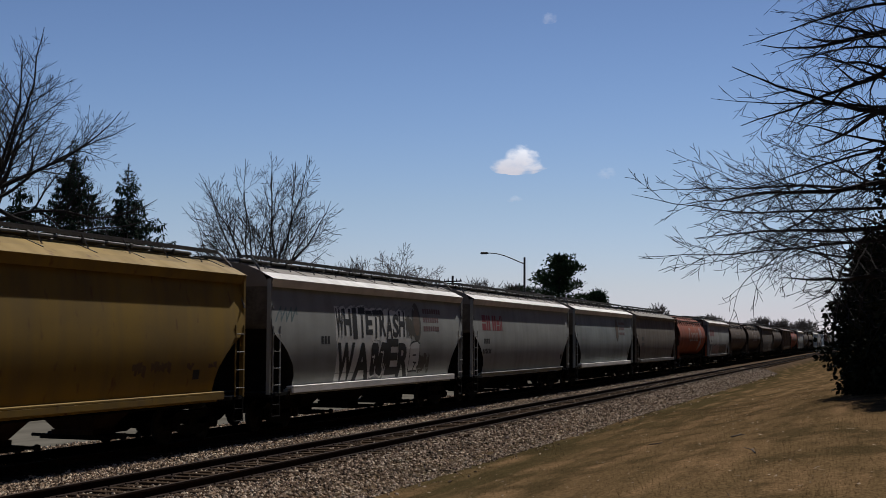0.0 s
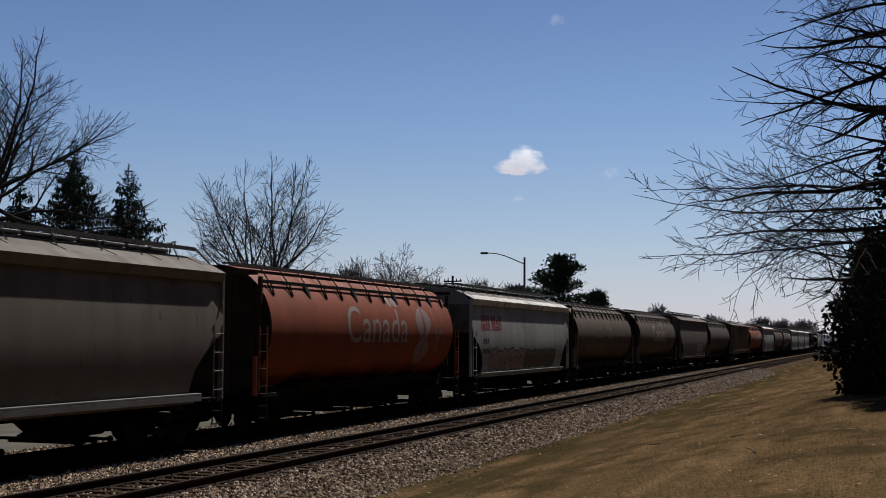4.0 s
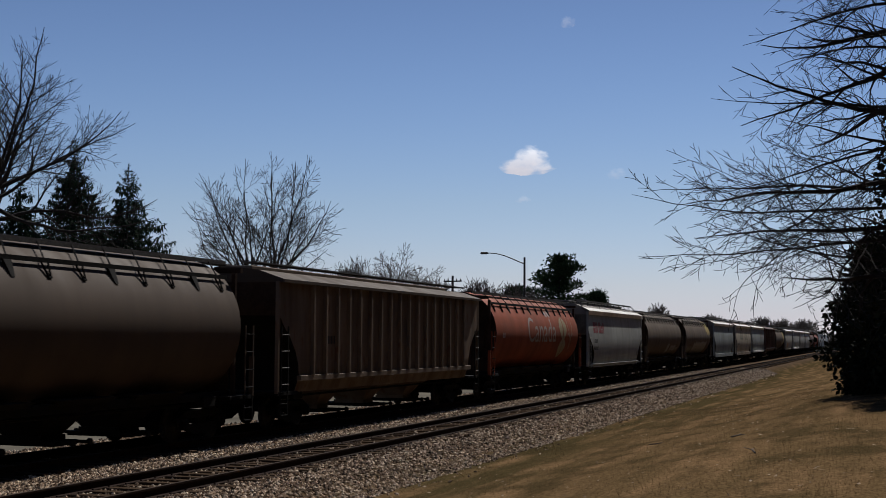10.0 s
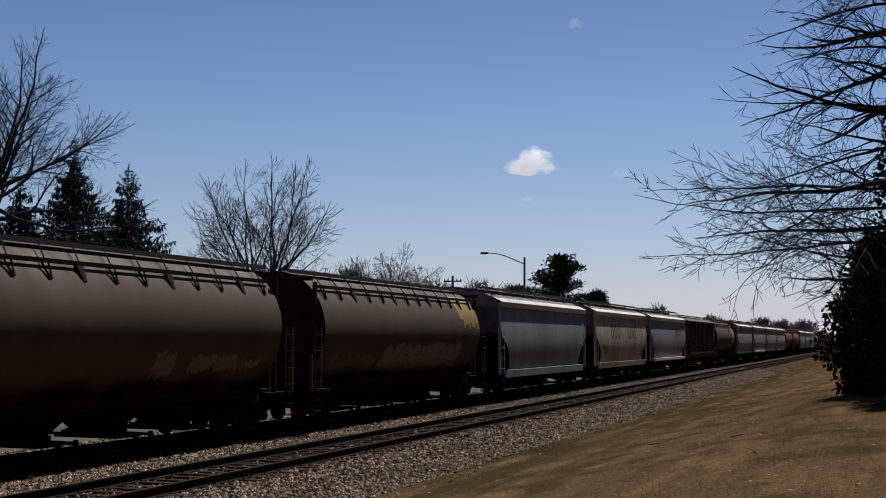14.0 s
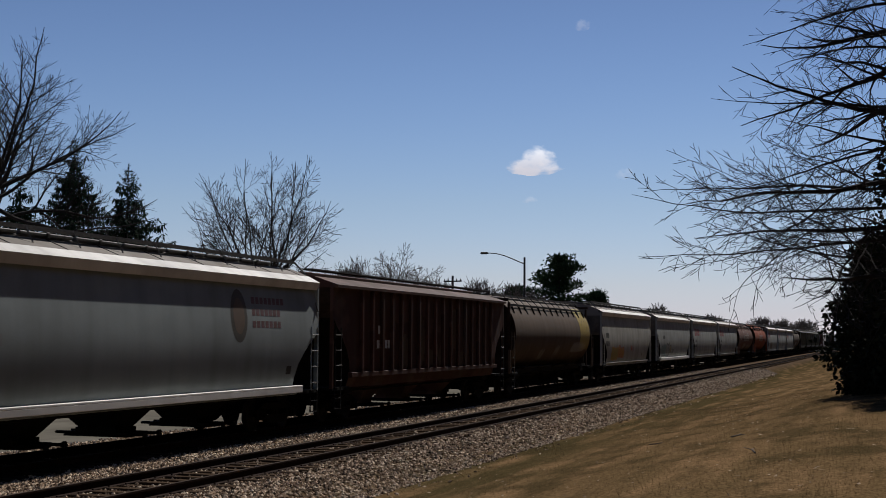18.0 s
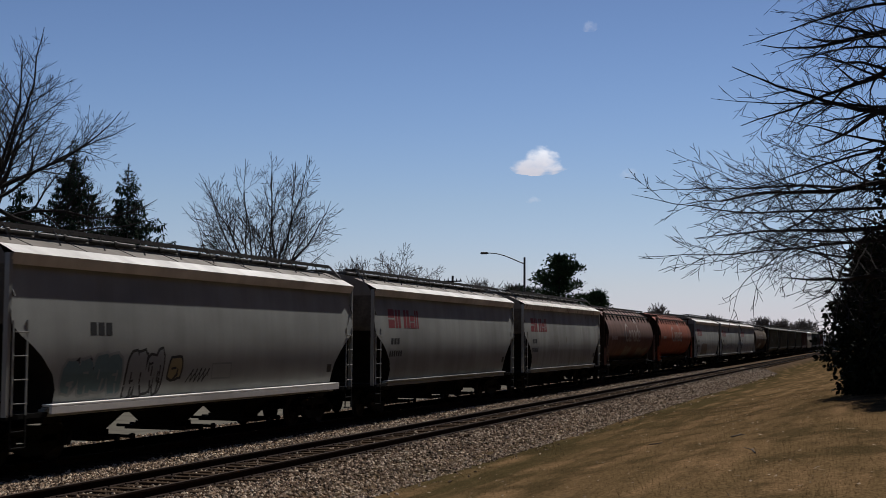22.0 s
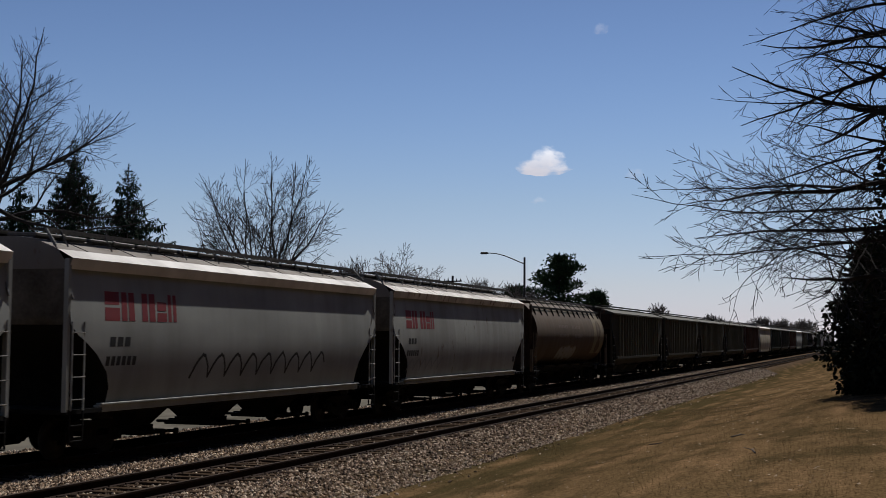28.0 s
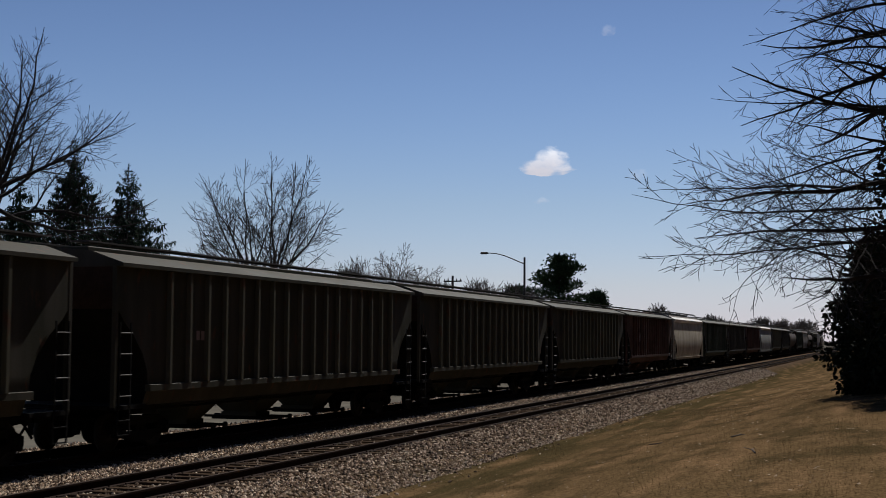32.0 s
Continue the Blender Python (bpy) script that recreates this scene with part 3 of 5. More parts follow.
def ribbed_template():
    """Covered hopper with outside posts."""
    L, B = 19.2, 17.85
    car = thing("hopper_car", "", "freight car", pose(0, 0, -60))

    def cut(z):
        t = min(1, max(0, (2.95 - z) / 1.5))
        return 1.25 * (1 - (1 - t) ** 2.0)
    prof = [(1.40, 1.0), (1.545, 1.42), (1.545, 1.75), (1.545, 2.1), (1.545, 2.5), (1.545, 2.8), (1.545, 3.05), (1.545, 3.6), (1.545, 3.98)]
    piece("body", painted_body(B, prof, cut, 2.95, TANK_DIRT_SHADE), car)
    roof = Build()
    rp = [(1.5, 3.93), (1.68, 3.93), (1.68, 4.01), (0.9, 4.27), (0.0, 4.36)]
    rows = [[(x, y, z) for y in np.linspace(-B / 2 - .03, B / 2 + .03, 12)] for x, z in rp]
    rows += [[(-x, y, z) for x, y, z in r] for r in reversed(rows[:-1])]
    roof.sheet(rows)
    for k in (0, -1):
        b0 = len(roof.v)
        roof.v += [r[k] for r in rows]
        roof.f.append(tuple(range(b0, b0 + len(rows))))
    piece("roof", roof.mesh("roof", STEEL), car)
    rib = Build().box(1.54, 1.66, -.05, .05, 1.44, 3.92).mesh("rib", STEEL, bevel=.008)
    for i in range(17):
        y = -6.9 + i * 0.8625
        piece("rib", rib, car, pose(0, y, 0))
        piece("rib", rib, car, pose(0, y, 0, 0, 0, 180))
    for s in (-1, 1):
        a, b = sorted((s * 1.5, s * 1.635))
        piece("side_sill", Build().box(a, b, -B / 2 + 1.2, B / 2 - 1.2, 1.30, 1.45).mesh("side_sill", STEEL, bevel=.01), car)
    hat = Build().box(-.4, .4, -B / 2 + .6, B / 2 - .6, 4.30, 4.42)
    piece("hatch_trough", hat.mesh("hatch_trough", STEEL, bevel=.02), car)
    w = Build()
    for s in (-1, 1):
        a, b = sorted((s * .5, s * .95))
        w.box(a, b, -B / 2 - .2, B / 2 + .2, 4.44, 4.475)
    piece("running_board", w.mesh("running_board", GRATE), car, label="dark steel running boards along the roof")
    under_parts(car, 3, 5.6)
    end_gear(car, L, B / 2, None, post_top=3.95)
    for y in (-7.1, 7.1):
        truck_parts(car, y)
    return car


def repaint(ob, mat, slot=0):
    """Gives one object its own material while it shares its mesh."""
    ob.material_slots[slot].link = "OBJECT"
    ob.material_slots[slot].material = mat


# ---- lettering and spray paint, laid on a car's side
def lay(name, polys, side, mat, parent, lift=0.002, label=""):
    """polys: outlines (y, z) on the car's side; each becomes a thin skin that follows the side."""
    bm = bmesh.new()
    for i, poly in enumerate(polys):
        vs = [bm.verts.new((0.0002 * (i % 8), y, z)) for y, z in poly]
        if len(vs) > 2:
            bm.faces.new(vs)
    bmesh.ops.triangulate(bm, faces=bm.faces[:])
    zs = [v.co.z for v in bm.verts]
    z = math.ceil(min(zs) * 8) / 8
    while z < max(zs):
        bmesh.ops.bisect_plane(bm, geom=bm.verts[:] + bm.edges[:] + bm.faces[:], plane_co=(0, 0, z), plane_no=(0, 0, 1))
        z += 0.125
    for v in bm.verts:
        v.co.x += side(v.co.z) + lift
    bmesh.ops.recalc_face_normals(bm, faces=bm.faces)
    for f in bm.faces:
        if f.normal.x < 0:
            f.normal_flip()
    me = bpy.data.meshes.new(name)
    bm.to_mesh(me)
    bm.free()
    me.materials.append(mat)
    return piece(name, me, parent, label=label, kind="stuff" if len(polys) > 1 else "")


def lay_text(name, text, y, z, height, side, mat, parent, squeeze=1.0):
    c = bpy.data.curves.new(name, "FONT")
    c.body, c.size = text, height / 0.72
    c.resolution_u = 3
    tmp = bpy.data.objects.new(name, c)
    scene.collection.objects.link(tmp)
    me = bpy.data.meshes.new_from_object(tmp.evaluated_get(bpy.context.evaluated_depsgraph_get()))
    bpy.data.objects.remove(tmp)
    bm = bmesh.new()
    bm.from_mesh(me)
    for v in bm.verts:
        v.co = Vector((0, y + v.co.x * squeeze, z + v.co.y))
    zz = math.ceil(z * 8) / 8
    while zz < z + height * 1.1:
        bmesh.ops.bisect_plane(bm, geom=bm.verts[:] + bm.edges[:] + bm.faces[:], plane_co=(0, 0, zz), plane_no=(0, 0, 1))
        zz += 0.125
    for v in bm.verts:
        v.co.x = side(v.co.z) + 0.003
    bm.normal_update()
    for f in bm.faces:
        if f.normal.x < 0:
            f.normal_flip()
    bm.to_mesh(me)
    bm.free()
    me.materials.clear()
    me.materials.append(mat)
    return piece(name, me, parent)


def rect(y0, y1, z0, z1, slant=0.0):
    return [(y0, z0), (y1, z0), (y1 + slant, z1), (y0 + slant, z1)]


def stroke(pts, w):
    """A thick line as quads."""
    out = []
    for (a, b), (c, d) in zip(pts, pts[1:]):
        q = Vector((c - a, d - b))
        if q.length < 1e-5:
            continue
        q = q.normalized()
        k = Vector((-q.y, q.x)) * w / 2
        e = q * w * 0.3
        out.append([(a - e.x + k.x, b - e.y + k.y), (a - e.x - k.x, b - e.y - k.y), (c + e.x - k.x, d + e.y - k.y), (c + e.x + k.x, d + e.y + k.y)])
    return out


def letter_bars(y, z, h, widths, gap, bold):
    """Plain bars in place of a company's name."""
    out = []
    for i, wd in enumerate(widths):
        if wd < 0:
            y -= wd
            continue
        hh = h if i != 4 else h * .72
        if wd < bold * 1.6:
            out.append(rect(y, y + wd, z, z + hh, 0.02))
        elif i % 2 == 0:
            out += [rect(y, y + wd, z, z + hh * .45, 0.02), rect(y + .02, y + wd, z + hh * .55, z + hh, 0.02)]
        else:
            out += [rect(y, y + wd * .42, z, z + hh, 0.02), rect(y + wd * .55, y + wd, z, z + hh, 0.02)]
        y += wd + gap
    return out


def spray(parent, side, y0, y1, z0, z1, count, fill, edge, seed, lean=0.1):
    """Sprayed bubble shapes in a row, each with a rim and a few cuts; unreadable."""
    rng = random.Random(seed)
    rims, fills, cuts = [], [], []
    step, h = (y1 - y0) / count, z1 - z0
    for i in range(count):
        yc, zc = y0 + step * (i + .5), (z0 + z1) / 2 + rng.uniform(-.05, .05) * h
        ry, rz, p = step * rng.uniform(.46, .58), h * rng.uniform(.42, .52), rng.uniform(.45, .7)
        tilt, shape = rng.uniform(-.15, .25) + lean, []
        for k in range(18):
            a = 6.283 * k / 18
            ca, sa = math.cos(a), math.sin(a)
            k1 = rng.uniform(.90, 1.08)
            shape.append((math.copysign(abs(ca) ** p, ca) * ry * k1, math.copysign(abs(sa) ** p, sa) * rz * k1))
        for grow, out in ((.06, rims), (0, fills)):
            out.append([(yc + y * (1 + grow / ry) + z * tilt, zc + z * (1 + grow / rz)) for y, z in shape])
        for k in range(rng.randint(1, 3)):
            cy, cz = yc + rng.uniform(-.35, .35) * ry, zc + rng.uniform(-.55, .55) * rz
            if rng.random() < .5:
                cuts += stroke([(cy, cz - .22 * rz), (cy + .1 * ry, cz + .25 * rz)], .05)
            else:
                cuts += stroke([(cy - .3 * ry, cz), (cy + .35 * ry, cz + rng.uniform(-.1, .1) * rz)], .05)
        cuts += stroke([(yc + ry * rng.uniform(-.2, .5), zc - rz * 1.02), (yc + ry * rng.uniform(-.1, .4), zc - rz * rng.uniform(.3, .6))], .07)
    lay("graffiti", rims, side, edge, parent, 0.002, "rim of a sprayed graffiti piece")
    lay("graffiti", fills, side, fill, parent, 0.004, "fill of a sprayed graffiti piece")
    lay("graffiti", cuts, side, edge, parent, 0.006, "strokes of a sprayed graffiti piece")


def sprayed_word(parent, side, word, y0, y1, z0, z1, fill, edge, seed, fat=.05):
    """Crude block capitals with a sprayed rim, each squeezed into its own slot."""
    rng = random.Random(seed)
    step = (y1 - y0) / len(word)
    for layer, mat, lift in ((1, edge, .002), (0, fill, .005)):
        rng.seed(seed)
        bm = bmesh.new()
        for i, ch in enumerate(word):
            c = bpy.data.curves.new("letter", "FONT")
            c.body, c.size, c.resolution_u, c.offset = ch, 1.0, 3, .04
            tmp = bpy.data.objects.new("letter", c)
            scene.collection.objects.link(tmp)
            me = bpy.data.meshes.new_from_object(tmp.evaluated_get(bpy.context.evaluated_depsgraph_get()))
            bpy.data.objects.remove(tmp)
            pts = np.array([v.co[:2] for v in me.vertices])
            lo, hi = pts.min(0), pts.max(0)
            grow = fat if layer else -.02
            ya, yb = y0 + step * (i - .04) - grow, y0 + step * (i + 1.0) + grow
            za, zb = z0 + rng.uniform(-.1, .06) - grow, z1 + rng.uniform(-.06, .1) + grow
            thin = max(0, .42 - (hi[0] - lo[0]) / (hi[1] - lo[1]))
            ya, yb = ya + (yb - ya) * thin, yb - (yb - ya) * thin
            lean = rng.uniform(-.03, .10)
            start = len(bm.verts)
            bm.from_mesh(me)
            bm.verts.ensure_lookup_table()
            for v in bm.verts[start:]:
                u_, w_ = (v.co.x - lo[0]) / (hi[0] - lo[0]), (v.co.y - lo[1]) / (hi[1] - lo[1])
                v.co = Vector((0, ya + (yb - ya) * u_ + lean * (w_ - .5), za + (zb - za) * w_))
        if layer:
            for i in range(len(word)):
                ya, yb = y0 + step * i - fat, y0 + step * (i + 1) + fat * .5
                vs = [bm.verts.new((0, y, z)) for y, z in rect(ya, yb, z0 - fat - rng.uniform(.02, .12), z1 + fat * rng.uniform(.4, 1.5), rng.uniform(0, .06))]
                bm.faces.new(vs)
        zz = math.ceil((z0 - .3) * 8) / 8
        while zz < z1 + .3:
            bmesh.ops.bisect_plane(bm, geom=bm.verts[:] + bm.edges[:] + bm.faces[:], plane_co=(0, 0, zz), plane_no=(0, 0, 1))
            zz += .125
        for v in bm.verts:
            v.co.x = side(v.co.z) + lift
        bm.normal_update()
        for f in bm.faces:
            if f.normal.x < 0:
                f.normal_flip()
        me = bpy.data.meshes.new("graffiti")
        bm.to_mesh(me)
        bm.free()
        me.materials.append(mat)
        piece("graffiti", me, parent, label="pale rim of sprayed capitals" if layer else "black sprayed capitals", kind="stuff")


def scrawl(parent, side, y0, y1, z0, z1, loops, mat, seed, w=0.05):
    rng = random.Random(seed)
    pts = []
    for k in range(loops * 10):
        t = k / (loops * 10)
        a = t * loops * 6.283
        up = abs(math.sin(a / 2)) ** .6 * rng.uniform(.88, 1)
        pts.append((y0 + (y1 - y0) * t + .22 * up + .05 * math.sin(a), z0 + (z1 - z0) * up))
    lay("graffiti", stroke(pts, w), side, mat, parent, 0.002, "looping line of sprayed graffiti")



# ------------------------------------------------------------------ the train
def build_train():
    """Fifty cars, coupled; each a thing of its own that carries its parts. Returns (car, place at the start)."""
    build_truck_meshes()
    build_under_meshes()
    kinds = {"H": (hopper_template(), hopper_side), "T": (tank_template(), tank_side), "R": (ribbed_template(), flat_side)}
    P = {
        "yellow": car_paint("yellow_paint", (0.27, 0.170, 0.030), grime=0.4, rust=0.15),
        "white": car_paint("white_paint", (0.322, 0.328, 0.308), dirt=(0.11, 0.105, 0.095), grime=0.25),
        "white_rusty": car_paint("stained_white_paint", (0.345, 0.350, 0.328), dirt=(0.12, 0.105, 0.09), grime=0.4, rust=0.03),
        "blue_grey": car_paint("blue_grey_paint", (0.27, 0.298, 0.296), dirt=(0.10, 0.10, 0.095), grime=0.3),
        "grey": car_paint("grey_paint", (0.193, 0.184, 0.173), grime=0.5),
        "dull_grey": car_paint("dull_grey_paint", (0.112, 0.085, 0.063), dirt=(0.07, 0.054, 0.042), grime=0.6, rust=0.15),
        "warm_grey": car_paint("warm_grey_paint", (0.185, 0.158, 0.128), dirt=(0.09, 0.075, 0.06), grime=0.5, rust=0.08),
        "cream": car_paint("cream_paint", (0.50, 0.445, 0.345), dirt=(0.12, 0.085, 0.055), grime=0.5, rust=0.12),
        "rusty_roof": car_paint("rusty_roof_paint", (0.19, 0.125, 0.09), grime=0.5, rust=0.3),
        "rusty_sill": car_paint("rusty_sill_paint", (0.30, 0.245, 0.18), dirt=(0.09, 0.05, 0.03), grime=0.7, rust=0.3),
        "brown": car_paint("brown_paint", (0.098, 0.067, 0.045), dirt=(0.075, 0.056, 0.042), grime=0.5, rust=0.1),
        "tan": car_paint("tan_paint", (0.104, 0.074, 0.050), dirt=(0.08, 0.06, 0.045), grime=0.55, rust=0.1),
        "drab": car_paint("drab_paint", (0.079, 0.055, 0.038), dirt=(0.06, 0.046, 0.036), grime=0.5),
        "red": car_paint("red_paint", (0.265, 0.058, 0.021), dirt=(0.09, 0.05, 0.035), grime=0.4),
        "maroon": car_paint("maroon_paint", (0.143, 0.070, 0.052), dirt=(0.08, 0.052, 0.042), grime=0.5),
        "rust_red": car_paint("rust_red_paint", (0.058, 0.018, 0.011), grime=0.6, patch=(0.088, 0.038, 0.029)),
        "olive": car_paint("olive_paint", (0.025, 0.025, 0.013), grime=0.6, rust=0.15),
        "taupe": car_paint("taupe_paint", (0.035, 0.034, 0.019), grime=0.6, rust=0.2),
        "putty": car_paint("putty_paint", (0.19, 0.138, 0.095), dirt=(0.07, 0.05, 0.036), grime=0.9, rust=0.3),
        "green": car_paint("dark_green_paint", (0.029, 0.041, 0.029), grime=0.5),
        # almost white: the sun caught by the ledge is put into this colour
        "ledge": car_paint("sunlit_ledge_paint", (0.80, 0.77, 0.72), grime=0.2),
        # lighter than the sides: sun on the roof edge is put into the colour
        "sunlit_edge": car_paint("sunlit_roof_edge_paint", (0.76, 0.73, 0.68), grime=0.25),
        # rusty ribs, lighter than the panels: the grazing sun on them is painted
        "rib": car_paint("sunlit_rib_paint", (0.095, 0.090, 0.058), grime=0.6, rust=0.3),
        "stone": car_paint("stone_paint", (0.34, 0.325, 0.285), dirt=(0.11, 0.10, 0.08), grime=0.4, rust=0.04),
        # the same sun-lightened base, with rust stains of its own
        "sunlit_stained_edge": car_paint("sunlit_stained_eave_paint", (0.70, 0.66, 0.60), grime=0.4, rust=0.42),
        "roof_dirt": car_paint("dirty_roof_paint", (0.20, 0.175, 0.15), grime=0.5, rust=0.15),
        "black": car_paint("black_paint", (0.035, 0.032, 0.029), grime=0.5),
    }
    ink = {k: plain("lettering_" + k, tuple(v * .85 for v in c), c, 6, .6, 0, 0) for k, c in {
        "red": (0.21, 0.024, 0.030), "black": (0.012, 0.012, 0.013), "white": (0.62, 0.61, 0.58), "green": (0.065, 0.075, 0.058), "orange": (0.40, 0.18, 0.03),
        "yellow": (0.30, 0.215, 0.04), "pink": (0.26, 0.17, 0.155), "grey": (0.21, 0.21, 0.21), "teal": (0.10, 0.15, 0.16), "brown": (0.12, 0.082, 0.056), "violet": (0.17, 0.14, 0.22), "gold": (0.26, 0.20, 0.10),
        "pale": (0.27, 0.215, 0.18), "olive": (0.07, 0.063, 0.05), "plum": (0.13, 0.065, 0.065), "smear": (0.19, 0.165, 0.14), "faded": (0.085, 0.066, 0.048), "ochre": (0.155, 0.115, 0.055), "rust": (0.10, 0.052, 0.012), "scarlet": (0.36, 0.075, 0.028)}.items()}

    # coupling points along the train at the start
    C = [12.3, 30.6, 47.9, 66.0, 83.3, 101.4, 119.9, 137.8, 155.7, 174.4, 192.8, 210.8, 230.3, 248.8, 267.1, 285.2, 303.0, 322.7, 340.9, 359.0, 377.3, 395.8, 415.2, 433.7, 451.4, 469.7, 487.9, 507.0,
         525.3, 543.3, 561.1, 579.4, 599.1, 618.5, 636.8, 656.6, 675.3, 693.3]
    while len(C) < 51:
        C.append(C[-1] + 18.35)

    def rail_mark(car, side, small=True, y=-6.92, z=2.80):
        lay("company_name", letter_bars(y, z, .60, [.56, .50, -.22, .54, .40, .14, .14], .075, .16), side, ink["red"], car, label="red company name, drawn as plain shapes")
        if small:
            lay("car_number", [rect(y + .15 + i * .28, y + .36 + i * .28, 2.27, 2.47, .03) for i in range(3)], side, ink["black"], car, label="black reporting mark as plain bars")
            lay("car_number", [rect(y + .02 + i * .2, y + .16 + i * .2, 1.88, 2.07, .03) for i in range(6)], side, ink["black"], car, label="black car number as plain bars")

    def stencil(car, side, y=6.3, z=1.5):
        lay("stencil", [rect(y, y + .3, z, z + .22)], side, ink["black"], car, label="small black service panel")

    def emblem(car, side, y=3.0):
        y -= .55
        oval = lambda k: [(y + .44 * k * math.cos(a), 3.0 + .66 * k * math.sin(a)) for a in np.linspace(0, 6.283, 25)[:-1]]
        lay("emblem", [oval(1.0)], side, ink["olive"], car, label="faded oval company emblem")
        lay("emblem", [oval(.68)], side, ink["brown"], car, .004, "tan middle of the emblem")
        lay("company_name", [rect(y + .72 + i * .24, y + .9 + i * .24, zz, zz + .17) for zz, k in ((3.32, 8), (3.02, 7), (2.72, 7)) for i in range(k)], side, ink["plum"], car, label="three lines of faded company name as plain bars")

    def canada(car, side, y=-2.5, z=2.34, h=1.14):
        lay_text("wordmark", "Canada", y, z, h, side, ink["pale"], car, 1.12)
        lay("flag", [rect(y + 3.95, y + 4.2, z + h + .02, z + h + .32, -.08), rect(y + 4.48, y + 4.73, z + h + .02, z + h + .32, -.08), [(y + 4.26, z + h + .14), (y + 4.34, z + h + .05), (y + 4.42, z + h + .14), (y + 4.34, z + h + .28)]], side, ink["pale"], car, label="small flag over the wordmark")

    def wheat(car, side, y, mat, k=1.0, stalk=True):
        def leaf(s, z0, z1, wide):
            up = [(y + s * k * (.06 + wide * math.sin(t) ** .8 * (.5 + .5 * t / math.pi)), z0 + (z1 - z0) * t / math.pi) for t in np.linspace(0, math.pi, 10)]
            return up + [(y + s * k * (.06 + .12 * math.sin(t)), z0 + (z1 - z0) * t / math.pi) for t in np.linspace(math.pi, 0, 8)[1:-1]]
        lay("wheat_sign", [leaf(s, z0, z1, w) for s in (-1, 1) for z0, z1, w in ((1.55, 2.5, .80), (2.35, 3.55, .92))] + stroke([(y, 1.6), (y, 2.6)], .07), side, mat, car, label="pale four-leaf grain sign")
        arcs = []
        for s in (-1, 1) if stalk else ():
            arcs += stroke([(y + 1.5 + s * .06, 2.0), (y + 1.5 + s * .12, 2.6), (y + 1.5 + s * .45, 3.1), (y + 1.5 + s * .35, 3.6)], .05)
            arcs += stroke([(y + 1.5, 2.5), (y + 1.5 + s * .45, 2.75)], .05)
        if stalk:
            lay("wheat_sign", arcs, side, mat, car, label="pale outline of a grain stalk")

    def big_name(car, side):
        shapes = []
        for k in range(3):
            shapes += stroke([(-3.5 + k * 1.02 + .3 * math.cos(a), 2.92 + .36 * math.sin(a)) for a in np.linspace(0, 6.283, 17)], .17)
        shapes += [rect(1.5 + y, 1.5 + y + w, 2.5, 3.32) for y, w in ((0, .2), (.75, .2), (1.3, .2), (1.72, .2), (2.3, .2))] + [rect(1.7, 2.1, 2.5, 2.65), rect(4.0, 4.35, 2.5, 2.64), rect(4.0, 4.35, 3.18, 3.32)]
        lay("company_name", shapes, side, ink["green"], car, label="large dark green company name as plain shapes")

    def number(car, side, y, z, n, mat, w=.16, h=.22):
        lay("car_number", [rect(y + i * (w + .06), y + i * (w + .06) + w, z, z + h) for i in range(n)], side, mat, car, label="car number as plain bars")

    def yellow_end(car, side, foot=2.0):
        lay("paint_block", [rect(5.2 + .2 * i, 5.4 + .2 * i, foot + .5 * max(0, .5 - .2 * i) + .12 * math.sin(i * 2.3), 4.05) for i in range(11)], side, ink["yellow"], car, label="block of faded yellow paint on the tank")

    def two_lines(car, side, mat):
        lay("lettering", [rect(-3.2 + i * .33, -2.96 + i * .33, 3.0, 3.16) for i in range(6)] + [rect(-.4 + i * .33, -.16 + i * .33, 3.0, 3.16) for i in range(6)] + [rect(-3.2 + i * .3, -2.98 + i * .3, 2.55, 2.72) for i in range(7)] + [rect(.2 + i * .3, .42 + i * .3, 2.55, 2.72) for i in range(6)],
            side, mat, car, label="worn lettering that cannot be read, as bars")

    def panel_lines(car, side):
        lay("seam", [rect(y, y + .03, 1.2, 3.8) for y in np.arange(-6.5, 7.5, 1.45)], side, ink["brown"], car, 0.0015, "rusty vertical seams")

    def patches(car, side, mat, spots):
        """Ragged smears of paint made of many uneven strips."""
        rng = random.Random(17)
        for y0, y1, z0, z1, *rest in spots:
            strips, y = [], y0
            while y < y1:
                w, edge = rng.uniform(.05, .16), .35 * (z1 - z0)
                if rng.random() > .12:
                    lo, hi = z0 + rng.random() ** 2 * edge, z1 - rng.random() ** 1.5 * edge
                    strips.append([(y, lo), (y + w, lo + rng.uniform(-.08, .08)), (y + w + rng.uniform(-.03, .06), hi + rng.uniform(-.1, .05)), (y + rng.uniform(-.02, .04), hi)])
                y += w * rng.uniform(.75, 1.0)
            lay("paint_patch", strips, side, mat, car, 0.0015, "ragged patch of mismatched paint")

